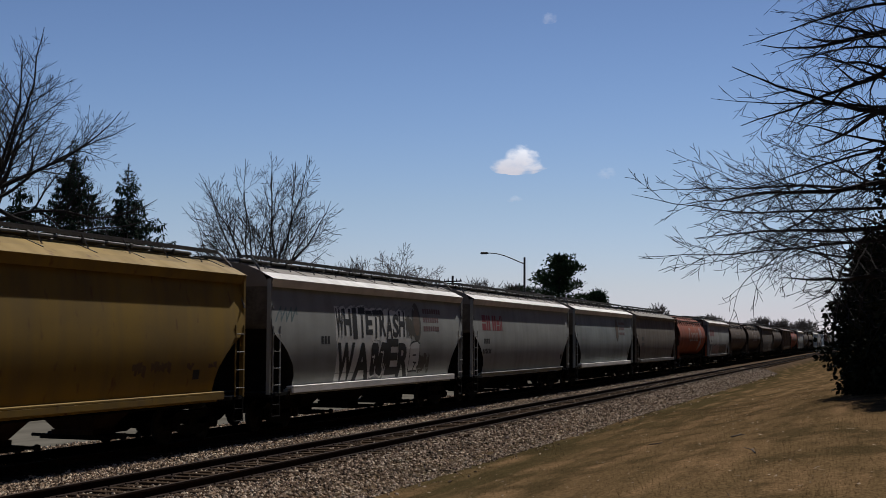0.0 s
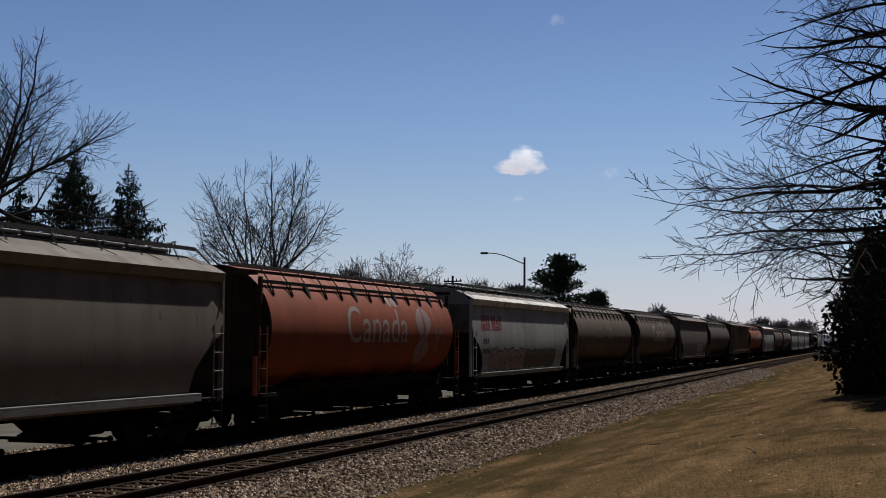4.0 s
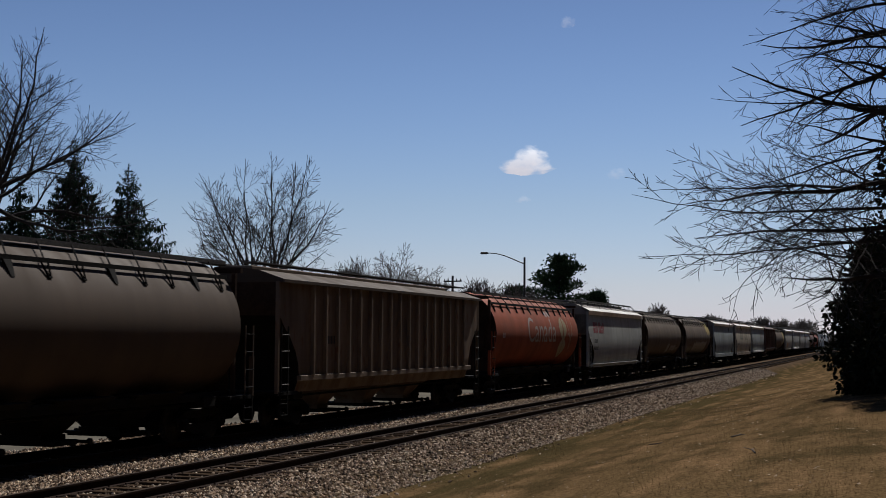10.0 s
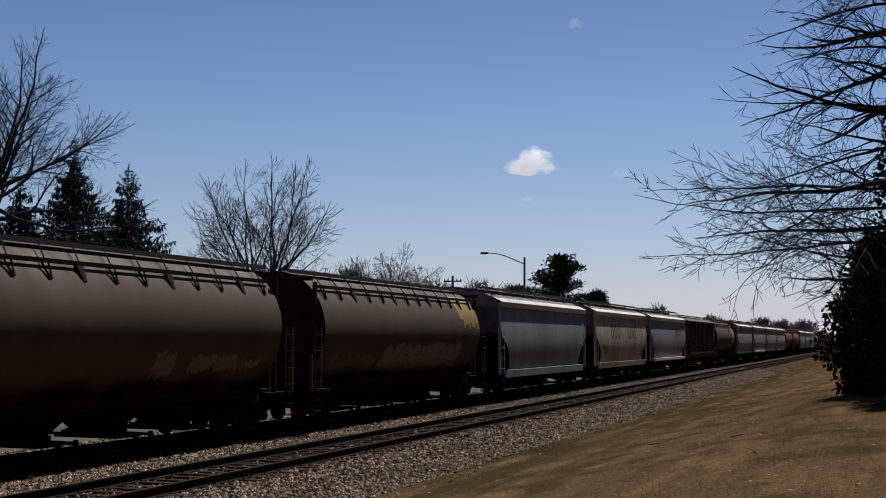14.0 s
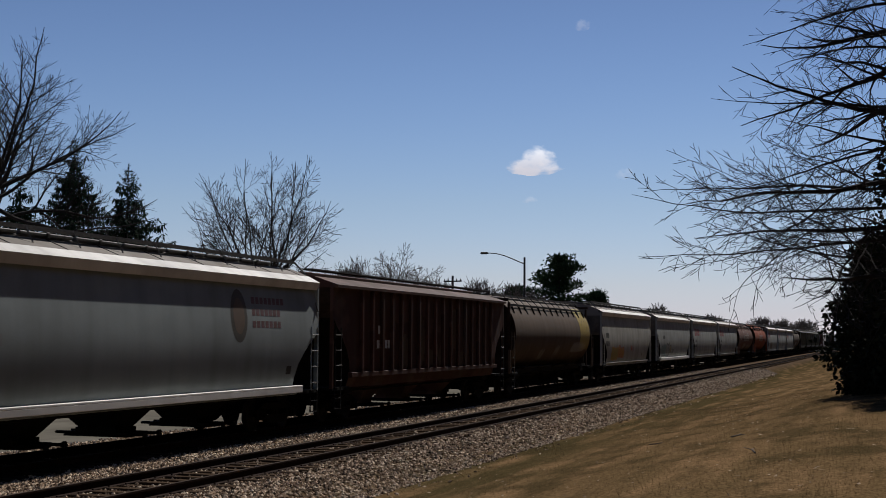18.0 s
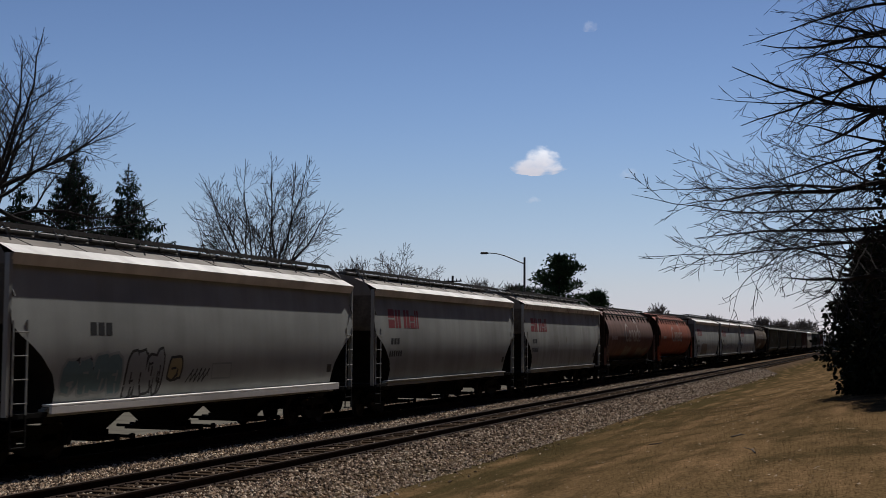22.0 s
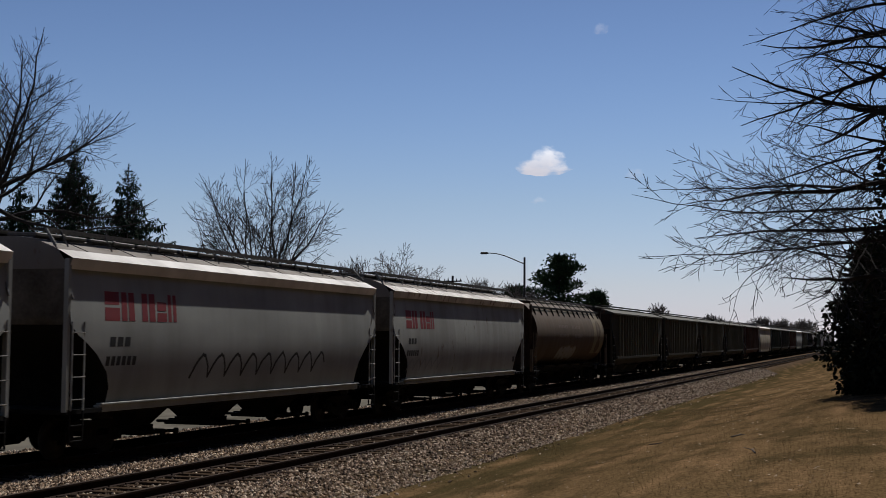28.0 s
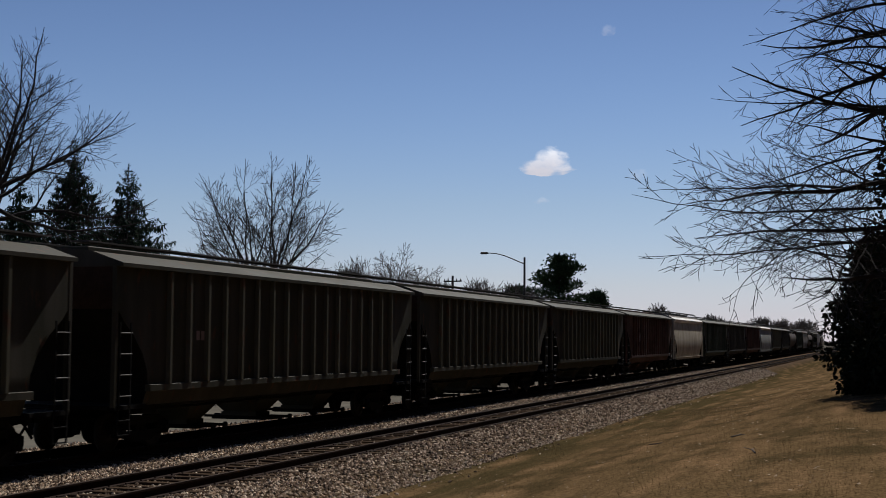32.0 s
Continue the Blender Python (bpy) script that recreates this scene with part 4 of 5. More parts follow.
    # kind, paint, what is on it, label
    cars = [
        ("H", "yellow", "ledge", lambda c, s: (patches(c, s, ink["rust"], [(3.0, 3.45, 1.65, 1.9), (3.75, 4.5, 1.7, 1.95), (5.3, 5.55, 1.75, 1.9), (6.3, 6.65, 1.75, 1.9)]), stencil(c, s, 5.6)), "ochre-yellow covered hopper car with a dusty hip roof"),
        ("H", "white", "ledge", lambda c, s: (sprayed_word(c, s, "WHITETRASH", -3.9, 1.9, 2.52, 3.32, ink["black"], ink["white"], 3), sprayed_word(c, s, "WA", -3.8, -1.2, 1.25, 2.40, ink["black"], ink["white"], 4, .09), spray(c, s, -1.2, .15, 1.3, 2.42, 2, ink["black"], ink["white"], 4, .1), sprayed_word(c, s, "ER", .15, 2.3, 1.25, 2.40, ink["black"], ink["white"], 6, .09), spray(c, s, 2.3, 3.3, 1.4, 2.4, 1, ink["white"], ink["black"], 7), patches(c, s, ink["olive"], [(2.0, 3.2, 2.5, 3.2), (3.2, 4.3, 1.3, 2.0)]), scrawl(c, s, -3.7, 2.9, 3.34, 3.5, 11, ink["grey"], 9, .06), emblem(c, s, 3.6), scrawl(c, s, -7.9, -6.6, 2.9, 3.3, 4, ink["teal"], 8), number(c, s, -5.0, 2.3, 3, ink["black"])), "white covered hopper car under big black-and-white graffiti"),
        ("H", "white", "", lambda c, s: (rail_mark(c, s), stencil(c, s)), "white covered hopper car with red lettering"),
        ("H", "blue_grey", "ledge", lambda c, s: (emblem(c, s, 3.6), number(c, s, -6.6, 2.4, 3, ink["grey"]), stencil(c, s)), "pale grey covered hopper car with a round emblem"),
        ("H", "warm_grey", "ledge", lambda c, s: (number(c, s, -6.4, 2.4, 4, ink["black"]), number(c, s, -6.5, 2.0, 5, ink["black"])), "drab grey covered hopper car with a pale sill"),
        ("T", "red", "", lambda c, s: (canada(c, s), wheat(c, s, 4.4, ink["pink"])), "red cylindrical hopper car with white wordmark"),
        ("H", "white_rusty", "", lambda c, s: (rail_mark(c, s), spray(c, s, -5.6, -.6, 1.15, 2.05, 6, ink["pink"], ink["black"], 11), spray(c, s, -.3, 5.3, 1.2, 2.0, 13, ink["brown"], ink["black"], 12, .25)), "dirty white hopper car, rust-streaked, with pink graffiti"),
        ("T", "brown", "", lambda c, s: two_lines(c, s, ink["brown"]), "grey-brown cylindrical hopper car with worn lettering"),
        ("T", "brown", "", lambda c, s: canada(c, s), "dusty brown cylindrical hopper car with faded white wordmark"),
        ("H", "dull_grey", "", lambda c, s: (spray(c, s, -6.4, -2.2, 1.15, 2.15, 6, ink["olive"], ink["black"], 21, .25), spray(c, s, -2.0, 1.0, 1.15, 2.2, 4, ink["faded"], ink["black"], 22, .3), spray(c, s, 1.3, 5.0, 1.4, 2.1, 5, ink["smear"], ink["black"], 23, .18), patches(c, s, ink["smear"], [(1.0, 5.6, 1.16, 1.42), (-4.6, -1.2, 1.14, 1.3)]), patches(c, s, ink["gold"], [(1.9, 2.2, 1.16, 1.3), (4.0, 4.3, 1.16, 1.34), (6.5, 6.9, 1.18, 1.4)]), patches(c, s, ink["teal"], [(3.0, 3.3, 1.16, 1.5), (-3.4, -3.0, 1.16, 1.6)]), lay("stencil", stroke([(5.3, 2.3), (5.6, 2.3), (5.6, 2.8), (5.3, 2.8), (5.3, 2.3)], .05), s, ink["smear"], c, label="faint outlined notice"), patches(c, s, ink["orange"], [(-7.1, -6.8, 1.2, 1.4)])), "brown-grey covered hopper car with graffiti along its foot"),
        ("T", "drab", "", lambda c, s: None, "plain drab cylindrical hopper car"),
        ("R", "putty", "", lambda c, s: number(c, s, -6.0, 2.3, 5, ink["black"]), "putty-coloured ribbed hopper car with outside posts"),
        ("T", "red", "", lambda c, s: (canada(c, s), wheat(c, s, 4.3, ink["gold"]), number(c, s, -6.6, 2.5, 2, ink["pink"])), "brick-red cylindrical hopper car with wordmark and grain sign"),
        ("H", "white", "", lambda c, s: (rail_mark(c, s), stencil(c, s)), "clean white covered hopper car with red lettering"),
        ("T", "tan", "", lambda c, s: patches(c, s, ink["smear"], [(1.5, 2.4, 1.55, 2.15), (3.1, 5.2, 1.65, 2.1), (4.6, 6.6, 1.7, 1.95)]), "brown cylindrical hopper car with pale patches"),
        ("T", "brown", "", lambda c, s: (yellow_end(c, s, 2.95), patches(c, s, ink["faded"], [(-6.6, -3.0, 1.25, 2.0)]), spray(c, s, -2.6, 5.4, 1.4, 2.3, 9, ink["smear"], ink["faded"], 31), patches(c, s, ink["smear"], [(-1.5, 5.0, 1.25, 1.5)])), "brown cylindrical hopper car with a yellow end and graffiti"),
        ("H", "blue_grey", "deep", lambda c, s: patches(c, s, ink["orange"], [(7.0, 7.3, 1.2, 1.42)]), "plain blue-grey covered hopper car"),
        ("H", "cream", "rusty", lambda c, s: (big_name(c, s), panel_lines(c, s), number(c, s, -6.6, 1.9, 8, ink["black"]), scrawl(c, s, 2.3, 3.6, 1.5, 2.1, 4, ink["violet"], 41), stencil(c, s, 5.9, 1.5)), "cream covered hopper car with dark green lettering"),
        ("H", "blue_grey", "ledge", lambda c, s: (emblem(c, s, 3.9), stencil(c, s, 6.1), number(c, s, -6.5, 2.3, 3, ink["grey"])), "blue-grey covered hopper car with emblem and bright sill"),
        ("R", "rust_red", "dark", lambda c, s: (patches(c, s, P["tan"], [(-3.2, -2.7, 1.5, 2.6), (-1.5, -.95, 1.5, 3.3), (-.62, -.1, 1.5, 2.2), (.2, .8, 1.5, 2.3), (2.0, 2.5, 1.5, 3.6), (2.9, 3.4, 1.5, 2.1)]), number(c, s, -5.4, 2.6, 2, ink["white"], .18, .26), number(c, s, -5.5, 2.15, 6, ink["white"], .18, .26)), "dark rust-red ribbed hopper car, heavily stained"),
        ("T", "brown", "", lambda c, s: (yellow_end(c, s), wheat(c, s, 6.25, P["brown"], .8, False), scrawl(c, s, 3.6, 6.7, 1.8, 2.3, 8, ink["white"], 51, .035), patches(c, s, ink["brown"], [(-2.6, -1.8, 1.5, 2.0), (.2, .9, 1.7, 2.2)])), "brown cylindrical hopper car with yellow end and white scrawl"),
        ("H", "stone", "round", lambda c, s: (spray(c, s, -5.4, -3.5, 1.3, 2.0, 4, ink["yellow"], ink["orange"], 61, .25), spray(c, s, -3.4, -1.6, 1.4, 2.0, 3, ink["orange"], ink["scarlet"], 62, .1), patches(c, s, ink["scarlet"], [(-2.9, -2.3, 1.55, 1.95), (.6, 1.0, 1.75, 2.1)]), patches(c, s, ink["pink"], [(1.0, 1.5, 1.7, 2.1)]), number(c, s, -7.1, 2.55, 3, ink["black"], .24, .28), number(c, s, -7.15, 2.1, 5, ink["black"], .18, .26)), "pale cream round-bottomed hopper car with orange graffiti"),
        ("H", "white", "ledge", lambda c, s: (spray(c, s, -6.5, -4.4, 1.3, 2.1, 4, ink["teal"], ink["grey"], 71), scrawl(c, s, -6.4, -4.7, 1.75, 2.05, 4, ink["black"], 74, .045), spray(c, s, -4.2, -2.75, 1.25, 2.15, 4, ink["grey"], ink["black"], 72, .12), spray(c, s, -2.5, -1.95, 1.5, 2.05, 1, ink["gold"], ink["black"], 75), scrawl(c, s, -1.7, -.75, 1.45, 1.75, 5, ink["black"], 73, .035), lay("stencil", stroke([(-.5, 1.5), (.45, 1.5), (.45, 1.85), (-.5, 1.85), (-.5, 1.5)], .04), s, ink["grey"], c, label="faint outlined service panel"), number(c, s, -5.6, 2.5, 3, ink["black"], .22, .26), stencil(c, s)), "white covered hopper car with a bright sill and graffiti"),
        ("H", "white", "", lambda c, s: (rail_mark(c, s), stencil(c, s)), "white covered hopper car with red lettering"),
        ("H", "white_rusty", "", lambda c, s: (rail_mark(c, s), stencil(c, s)), "white covered hopper car with red lettering"),
        ("T", "maroon", "", lambda c, s: (canada(c, s), scrawl(c, s, -3.1, -1.5, 2.3, 3.0, 3, ink["black"], 81, .09), patches(c, s, ink["brown"], [(-1.9, .4, 1.25, 2.1), (2.6, 6.4, 1.4, 2.0)]), number(c, s, -6.6, 2.45, 8, ink["pink"])), "maroon cylindrical hopper car with white wordmark"),
        ("T", "red", "", lambda c, s: (canada(c, s), number(c, s, -6.4, 2.5, 6, ink["pink"])), "bright red cylindrical hopper car with white wordmark"),
        ("H", "white", "", lambda c, s: (rail_mark(c, s), spray(c, s, -4.6, -.8, 1.25, 2.1, 4, ink["brown"], ink["brown"], 91)), "white covered hopper car with a brown graffiti block"),
        ("H", "white", "", lambda c, s: (rail_mark(c, s), scrawl(c, s, -3.4, 4.2, 1.55, 2.1, 9, ink["black"], 95, .07)), "white covered hopper car with a looping scrawl"),
        ("H", "white_rusty", "", lambda c, s: (rail_mark(c, s), stencil(c, s), scrawl(c, s, -6.8, -3.0, 1.4, 1.8, 6, ink["grey"], 96)), "rust-streaked white covered hopper car with red lettering"),
        ("T", "tan", "", lambda c, s: (two_lines(c, s, ink["brown"]), spray(c, s, -2.7, 1.0, 1.5, 2.1, 5, ink["grey"], ink["brown"], 97), lay("paint_block", [rect(4.9, 7.3, 1.7, 3.85)], s, ink["ochre"], c, 0.0015, "faded yellow block on the tank"), wheat(c, s, 6.1, P["tan"], .75, False)), "tan cylindrical hopper car with faded markings"),
        ("R", "olive", "", lambda c, s: None, "dark olive ribbed hopper car"),
        ("R", "taupe", "", lambda c, s: number(c, s, -5.6, 2.4, 2, ink["pink"]), "grey-brown ribbed hopper car"),
        ("R", "taupe", "", lambda c, s: None, "grey-brown ribbed hopper car"),
        ("R", "olive", "", lambda c, s: None, "dark olive ribbed hopper car"),
        ("R", "rust_red", "", lambda c, s: patches(c, s, ink["white"], [(-4.6, -3.9, 2.3, 2.9)]), "dark red-brown ribbed hopper car"),
        ("H", "cream", "", lambda c, s: None, "pale cream covered hopper car"),
    ]
    far = [("R", "green"), ("R", "black"), ("R", "rust_red"), ("H", "white"), ("R", "taupe"), ("R", "black"), ("T", "drab"), ("R", "green"), ("H", "dull_grey"), ("T", "brown"), ("R", "taupe"), ("H", "dull_grey"), ("T", "brown")]
    cars += [(k, p, "", lambda c, s: None, "covered hopper car, %s, far down the train" % p.replace("_", " ")) for k, p in far]

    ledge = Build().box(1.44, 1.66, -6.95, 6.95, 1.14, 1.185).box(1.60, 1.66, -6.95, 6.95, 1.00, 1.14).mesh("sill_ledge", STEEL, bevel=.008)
    deep = Build().box(1.50, 1.60, -7.4, 7.4, .84, 1.16).mesh("deep_sill", STEEL, bevel=.01)
    made = []
    for i, (kind, paint, extra, dress, label) in enumerate(cars):
        start = (C[i] + C[i + 1]) / 2
        temp, side = kinds[kind]
        car = copy_thing(temp, pose(FAR_TRACK, start, 0))
        car.name = "hopper_car"
        tagged(car, label=label, category="freight car", group="cars of the freight train")
        for o in car.children_recursive:
            stem = o.name.split(".")[0]
            if stem in ("body", "roof", "tank", "tank_end", "end_frame", "rib", "side_sill", "ladder", "end_post", "hopper_bay", "roof_edge") or (stem == "hatch_trough" and kind != "H"):
                if stem == "side_sill" and kind == "T" or stem == "hopper_bay" and kind == "T":
                    continue
                # bays painted dark for the shade beneath, browner under the yellow car
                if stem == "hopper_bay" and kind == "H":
                    repaint(o, TANK_DIRT_SHADE if paint == "yellow" else SHADE_GRIME)
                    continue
                if stem == "ladder" and kind == "R":
                    repaint(o, STEEL)
                    continue
                if stem == "ladder" and (kind == "T" or paint == "dull_grey"):
                    repaint(o, END_DIRT, 1)
                if stem == "ladder" and kind == "T":
                    repaint(o, STEEL, 1)
                if stem in ("end_frame", "tank_end"):
                    repaint(o, TANK_DIRT_SHADE)
                    continue
                pale = paint in ("white", "white_rusty", "blue_grey", "cream", "stone")
                if stem == "roof":
                    coat = "rusty_roof" if extra == "rusty" else "rust_red" if extra == "dark" else "drab" if paint == "putty" else "taupe" if kind == "R" else "roof_dirt" if pale else paint
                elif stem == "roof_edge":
                    # on pale cars the sunlit roof edge is painted with a lighter coat
                    coat = "sunlit_stained_edge" if paint == "white_rusty" else "sunlit_edge" if pale else paint
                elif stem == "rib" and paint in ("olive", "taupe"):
                    # ribs of the dark cars get the coat with sunlight in it
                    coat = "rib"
                else:
                    coat = paint
                repaint(o, P[coat])
        # ledges take the sun-brightened colour, except on yellow and warm grey cars
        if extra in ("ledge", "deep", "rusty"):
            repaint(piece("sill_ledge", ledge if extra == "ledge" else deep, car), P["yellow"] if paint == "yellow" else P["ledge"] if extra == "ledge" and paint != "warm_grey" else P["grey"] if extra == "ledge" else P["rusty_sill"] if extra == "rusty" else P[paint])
        dress(car, side)
        made.append((car, start))
    for temp, _ in kinds.values():
        for o in [*temp.children_recursive, temp]:
            bpy.data.objects.remove(o)
    return made


# ------------------------------------------------------------------ trees
class Tree:
    """Grows bare branches as tapering tubes."""

    def __init__(self, seed):
        self.rng = random.Random(seed)
        self.b = Build()

    def bough(self, p, d, length, r, level, o):
        """A kinked branch that tapers to a twig; shorter ones leave it on alternate sides."""
        rng, p, d = self.rng, Vector(p), Vector(d).normalized()
        last = level >= o["levels"]
        seg = max(o["seg"] * (.55 ** level), length / 14)
        n = max(2, int(length / seg + .5))
        step = length / n
        gap = o["gap"][min(level, len(o["gap"]) - 1)]
        due = length * o["bare"] * (1 if level == 0 else .6) + gap * rng.random()
        side = d.cross(Vector((rng.uniform(-1, 1), rng.uniform(-1, 1), rng.uniform(-1, 1)))).normalized()
        sides = 7 if r > .06 else 4 if r > o["tip"] * 2 else 3
        r0, gone = r, 0.0
        lift, end_lift, wob = o["lift"], o["end_lift"], o["wobble"] * (o.get("steady", 1) if level == 0 else 1)
        for i in range(n):
            t = (i + 1) / n
            up = lift * (1 - t) + end_lift * t
            d = (d + Vector((rng.uniform(-wob, wob), rng.uniform(-wob, wob), rng.uniform(-wob, wob) + up))).normalized()
            q = p + d * step
            r1 = max(o["tip"], r0 * (1 - .9 * t ** .8))
            self.b.tube(p, q, r, r1, sides, cap=False)
            gone += step
            while not last and due < gone and t < .99:
                side = -side + Vector((rng.uniform(-.8, .8), rng.uniform(-.8, .8), rng.uniform(-.8, .8)))
                side = (side - d * side.dot(d)).normalized()
                ang = o["angle"] * rng.uniform(.7, 1.3)
                k = d * math.cos(ang) + side * math.sin(ang)
                ln = ((length - due) * .72 + length * .10) * rng.uniform(.45, 1.0) * o["ratio"]
                at = p.lerp(q, max(0, min(1, 1 - (gone - due) / step)))
                self.bough(at, k, max(ln, seg * .4), max(o["tip"], r1 * rng.uniform(.5, .75)), level + 1, o)
                d = (d - side * .10).normalized()
                due += gap * rng.uniform(.6, 1.4)
            p, r = q, r1


BARE = dict(levels=3, seg=.7, gap=[.75, .42, .3], bare=.22, wobble=.13, lift=.03, end_lift=.06, tip=.011, angle=.68, ratio=1.0)
ACROSS, AWAY = Vector((.948, .317, 0)), Vector((-.317, .948, 0))


def bare_tree(label, x, y, height, width, seed, trunk_r=.2, trunk=.2, stems=9, low=.35, mat=None, power=.8, trunks=1, **more):
    """A leafless tree: one or more trunks that split into stems which fill a rounded crown."""
    z = ground_height(x, y) - .05
    e = thing("bare_tree", label, "tree", pose(x, y, z), "")
    o = dict(BARE, **more)
    t = Tree(seed)
    h = height * trunk
    heads = []
    for k in range(trunks):
        off = (k - (trunks - 1) / 2) * .4
        foot, mid, head = ACROSS * off, ACROSS * off * 1.5 + AWAY * t.rng.uniform(-.2, .2) + Vector((0, 0, h * .5)), ACROSS * off * 2.6 + Vector((0, 0, h * t.rng.uniform(.9, 1.1)))
        t.b.tube(foot, mid, trunk_r, trunk_r * .82, 9, False).tube(mid, head, trunk_r * .82, trunk_r * .66, 9, False)
        heads.append((mid, head))
    piece("trunk", t.b.mesh("trunk", BARK), e)
    t.b = Build()
    for i in range(stems):
        mid, head = heads[i % trunks]
        a = 2.4 * i + t.rng.uniform(-.3, .3)
        if trunks > 1:
            a = math.atan2(.317, .948) + t.rng.uniform(-1.75, 1.75) + (math.pi if head.dot(ACROSS) < 0 else 0)
        el = low + (1.45 - low) * ((i + .5) / stems) ** power
        d = Vector((math.cos(a) * math.cos(el), math.sin(a) * math.cos(el), math.sin(el)))
        ln = 1 / math.sqrt((d.x ** 2 + d.y ** 2) / width ** 2 + d.z ** 2 / (height - h) ** 2)
        t.bough(mid.lerp(head, t.rng.uniform(.55, 1.0)), d, ln * t.rng.uniform(.84, 1.04), trunk_r * .55 * t.rng.uniform(.7, 1), 0, o)
    piece("crown", mesh_from("crown", t.b.v, t.b.f, [mat or TWIG]), e)
    return e


NEEDLE = leaf_material("spruce_needles", (0.010, 0.022, 0.012), (0.035, 0.055, 0.028))
PINE = leaf_material("pine_needles", (0.014, 0.030, 0.012), (0.045, 0.070, 0.028))
SHRUB = leaf_material("shrub_leaves", (0.007, 0.010, 0.005), (0.028, 0.028, 0.014))


def add_tuft(V, F, rng, p, d, size, blades=3, width=.22):
    """A spray of narrow leaves round a direction."""
    d = Vector(d).normalized()
    for _ in range(blades):
        q = (d + Vector((rng.uniform(-.6, .6), rng.uniform(-.6, .6), rng.uniform(-.6, .6)))).normalized()
        s = q.orthogonal().normalized()
        s.rotate(Matrix.Rotation(rng.uniform(0, 6.283), 3, q))
        k = size * rng.uniform(.6, 1.2)
        b = len(V)
        V += [tuple(p), tuple(p + q * k * .5 + s * k * width), tuple(p + q * k), tuple(p + q * k * .5 - s * k * width)]
        F += [(b, b + 1, b + 2), (b, b + 2, b + 3)]


def spruce(label, x, y, height, width, seed, full=.8):
    """A ragged spruce: whorls of drooping boughs with hanging sprays, sky between them."""
    z = ground_height(x, y) - .05
    e = thing("spruce_tree", label, "tree", pose(x, y, z))
    rng = random.Random(seed)
    piece("trunk", Build().tube((0, 0, 0), (0, 0, height * .985), .24, .015, 8).mesh("trunk", BARK), e)
    V, F = [], []
    wood = Build()
    zz = height * .15
    while zz < height * .98:
        t = zz / height
        reach = width * (1 - t) ** full * rng.uniform(.7, 1.1) * min(1, .45 + 1.6 * (1 - t)) + .06
        turn = rng.uniform(0, 6.283)
        count = 6 if t < .85 else 4
        for i in range(count):
            a = turn + 6.283 * i / count + rng.uniform(-.3, .3)
            ln = reach * rng.choice((.45, .7, .85, 1.0, 1.0, 1.22))
            out, across = Vector((math.cos(a), math.sin(a), 0)), Vector((-math.sin(a), math.cos(a), 0))
            sag = rng.uniform(.25, .5) if t < .86 else rng.uniform(-.5, -.1)
            way = lambda u_: Vector((0, 0, zz)) + out * ln * u_ + Vector((0, 0, ln * (-sag * u_ + .30 * u_ ** 3)))
            for k in range(4):
                wood.tube(way(k / 4), way((k + 1) / 4), .028 * (1 - k / 4) + .010, .028 * (.75 - k / 4) + .010, 3, False)
            count_k = max(4, int(ln * 13))
            for k in range(count_k):
                u_ = .18 + .84 * (k + rng.random()) / count_k
                spread = rng.uniform(-1, 1) * .34 * ln * (1.08 - u_)
                p = way(u_) + across * spread
                add_tuft(V, F, rng, p, out * .45 + across * spread * .5 + Vector((0, 0, -.35)), rng.uniform(.16, .30) * (1.25 - .6 * t), 3, .15)
                if rng.random() < .62 and t < .9:
                    add_tuft(V, F, rng, p, Vector((rng.uniform(-.2, .2), rng.uniform(-.2, .2), -1)), rng.uniform(.3, .62), 2, .10)
        zz += rng.uniform(.24, .36) * (1 - .35 * t)
    for k in range(16):
        add_tuft(V, F, rng, Vector((0, 0, height * (.93 + .07 * rng.random()))), (rng.uniform(-.6, .6), rng.uniform(-.6, .6), .8), .2, 2, .13)
    piece("limbwork", mesh_from("limbwork", wood.v, wood.f, [TWIG]), e)
    piece("needles", mesh_from("needles", V, F, [NEEDLE]), e, kind="stuff")


def pine(label, x, y, height, width, seed, bottom=.25):
    """A broad pine: limbs that end in pads of needles, with sky between."""
    z = ground_height(x, y) - .05
    e = thing("pine_tree", label, "tree", pose(x, y, z))
    rng = random.Random(seed)
    piece("trunk", Build().tube((0, 0, 0), (.1, 0, height * .9), .25, .06, 8).mesh("trunk", BARK), e)
    V, F = [], []
    wood = Build()
    for i in range(44):
        t = bottom + (1 - bottom) * (i / 43) ** .7
        a = rng.uniform(0, 6.283)
        prof = min(1, .2 + (1 - t) * 2.2)
        ln = width * prof * rng.uniform(.5, 1.15)
        tip = Vector((math.cos(a) * ln, math.sin(a) * ln, height * t + .15 * ln))
        wood.tube((0, 0, height * t * .93), tip, .06, .015, 4, False)
        for j in range(4):
            c = Vector((0, 0, height * t * .93)).lerp(tip, .28 + .24 * j) + Vector((rng.uniform(-.5, .5), rng.uniform(-.5, .5), rng.uniform(-.2, .3)))
            rad = rng.uniform(.6, 1.05)
            for k in range(60):
                q = Vector((rng.gauss(0, .45), rng.gauss(0, .45), rng.gauss(0, .22))) * rad
                add_tuft(V, F, rng, c + q, q + Vector((0, 0, .4)), rng.uniform(.25, .45), 2, .2)
    piece("limbwork", mesh_from("limbwork", wood.v, wood.f, [BARK]), e)
    piece("needles", mesh_from("needles", V, F, [PINE]), e, kind="stuff")


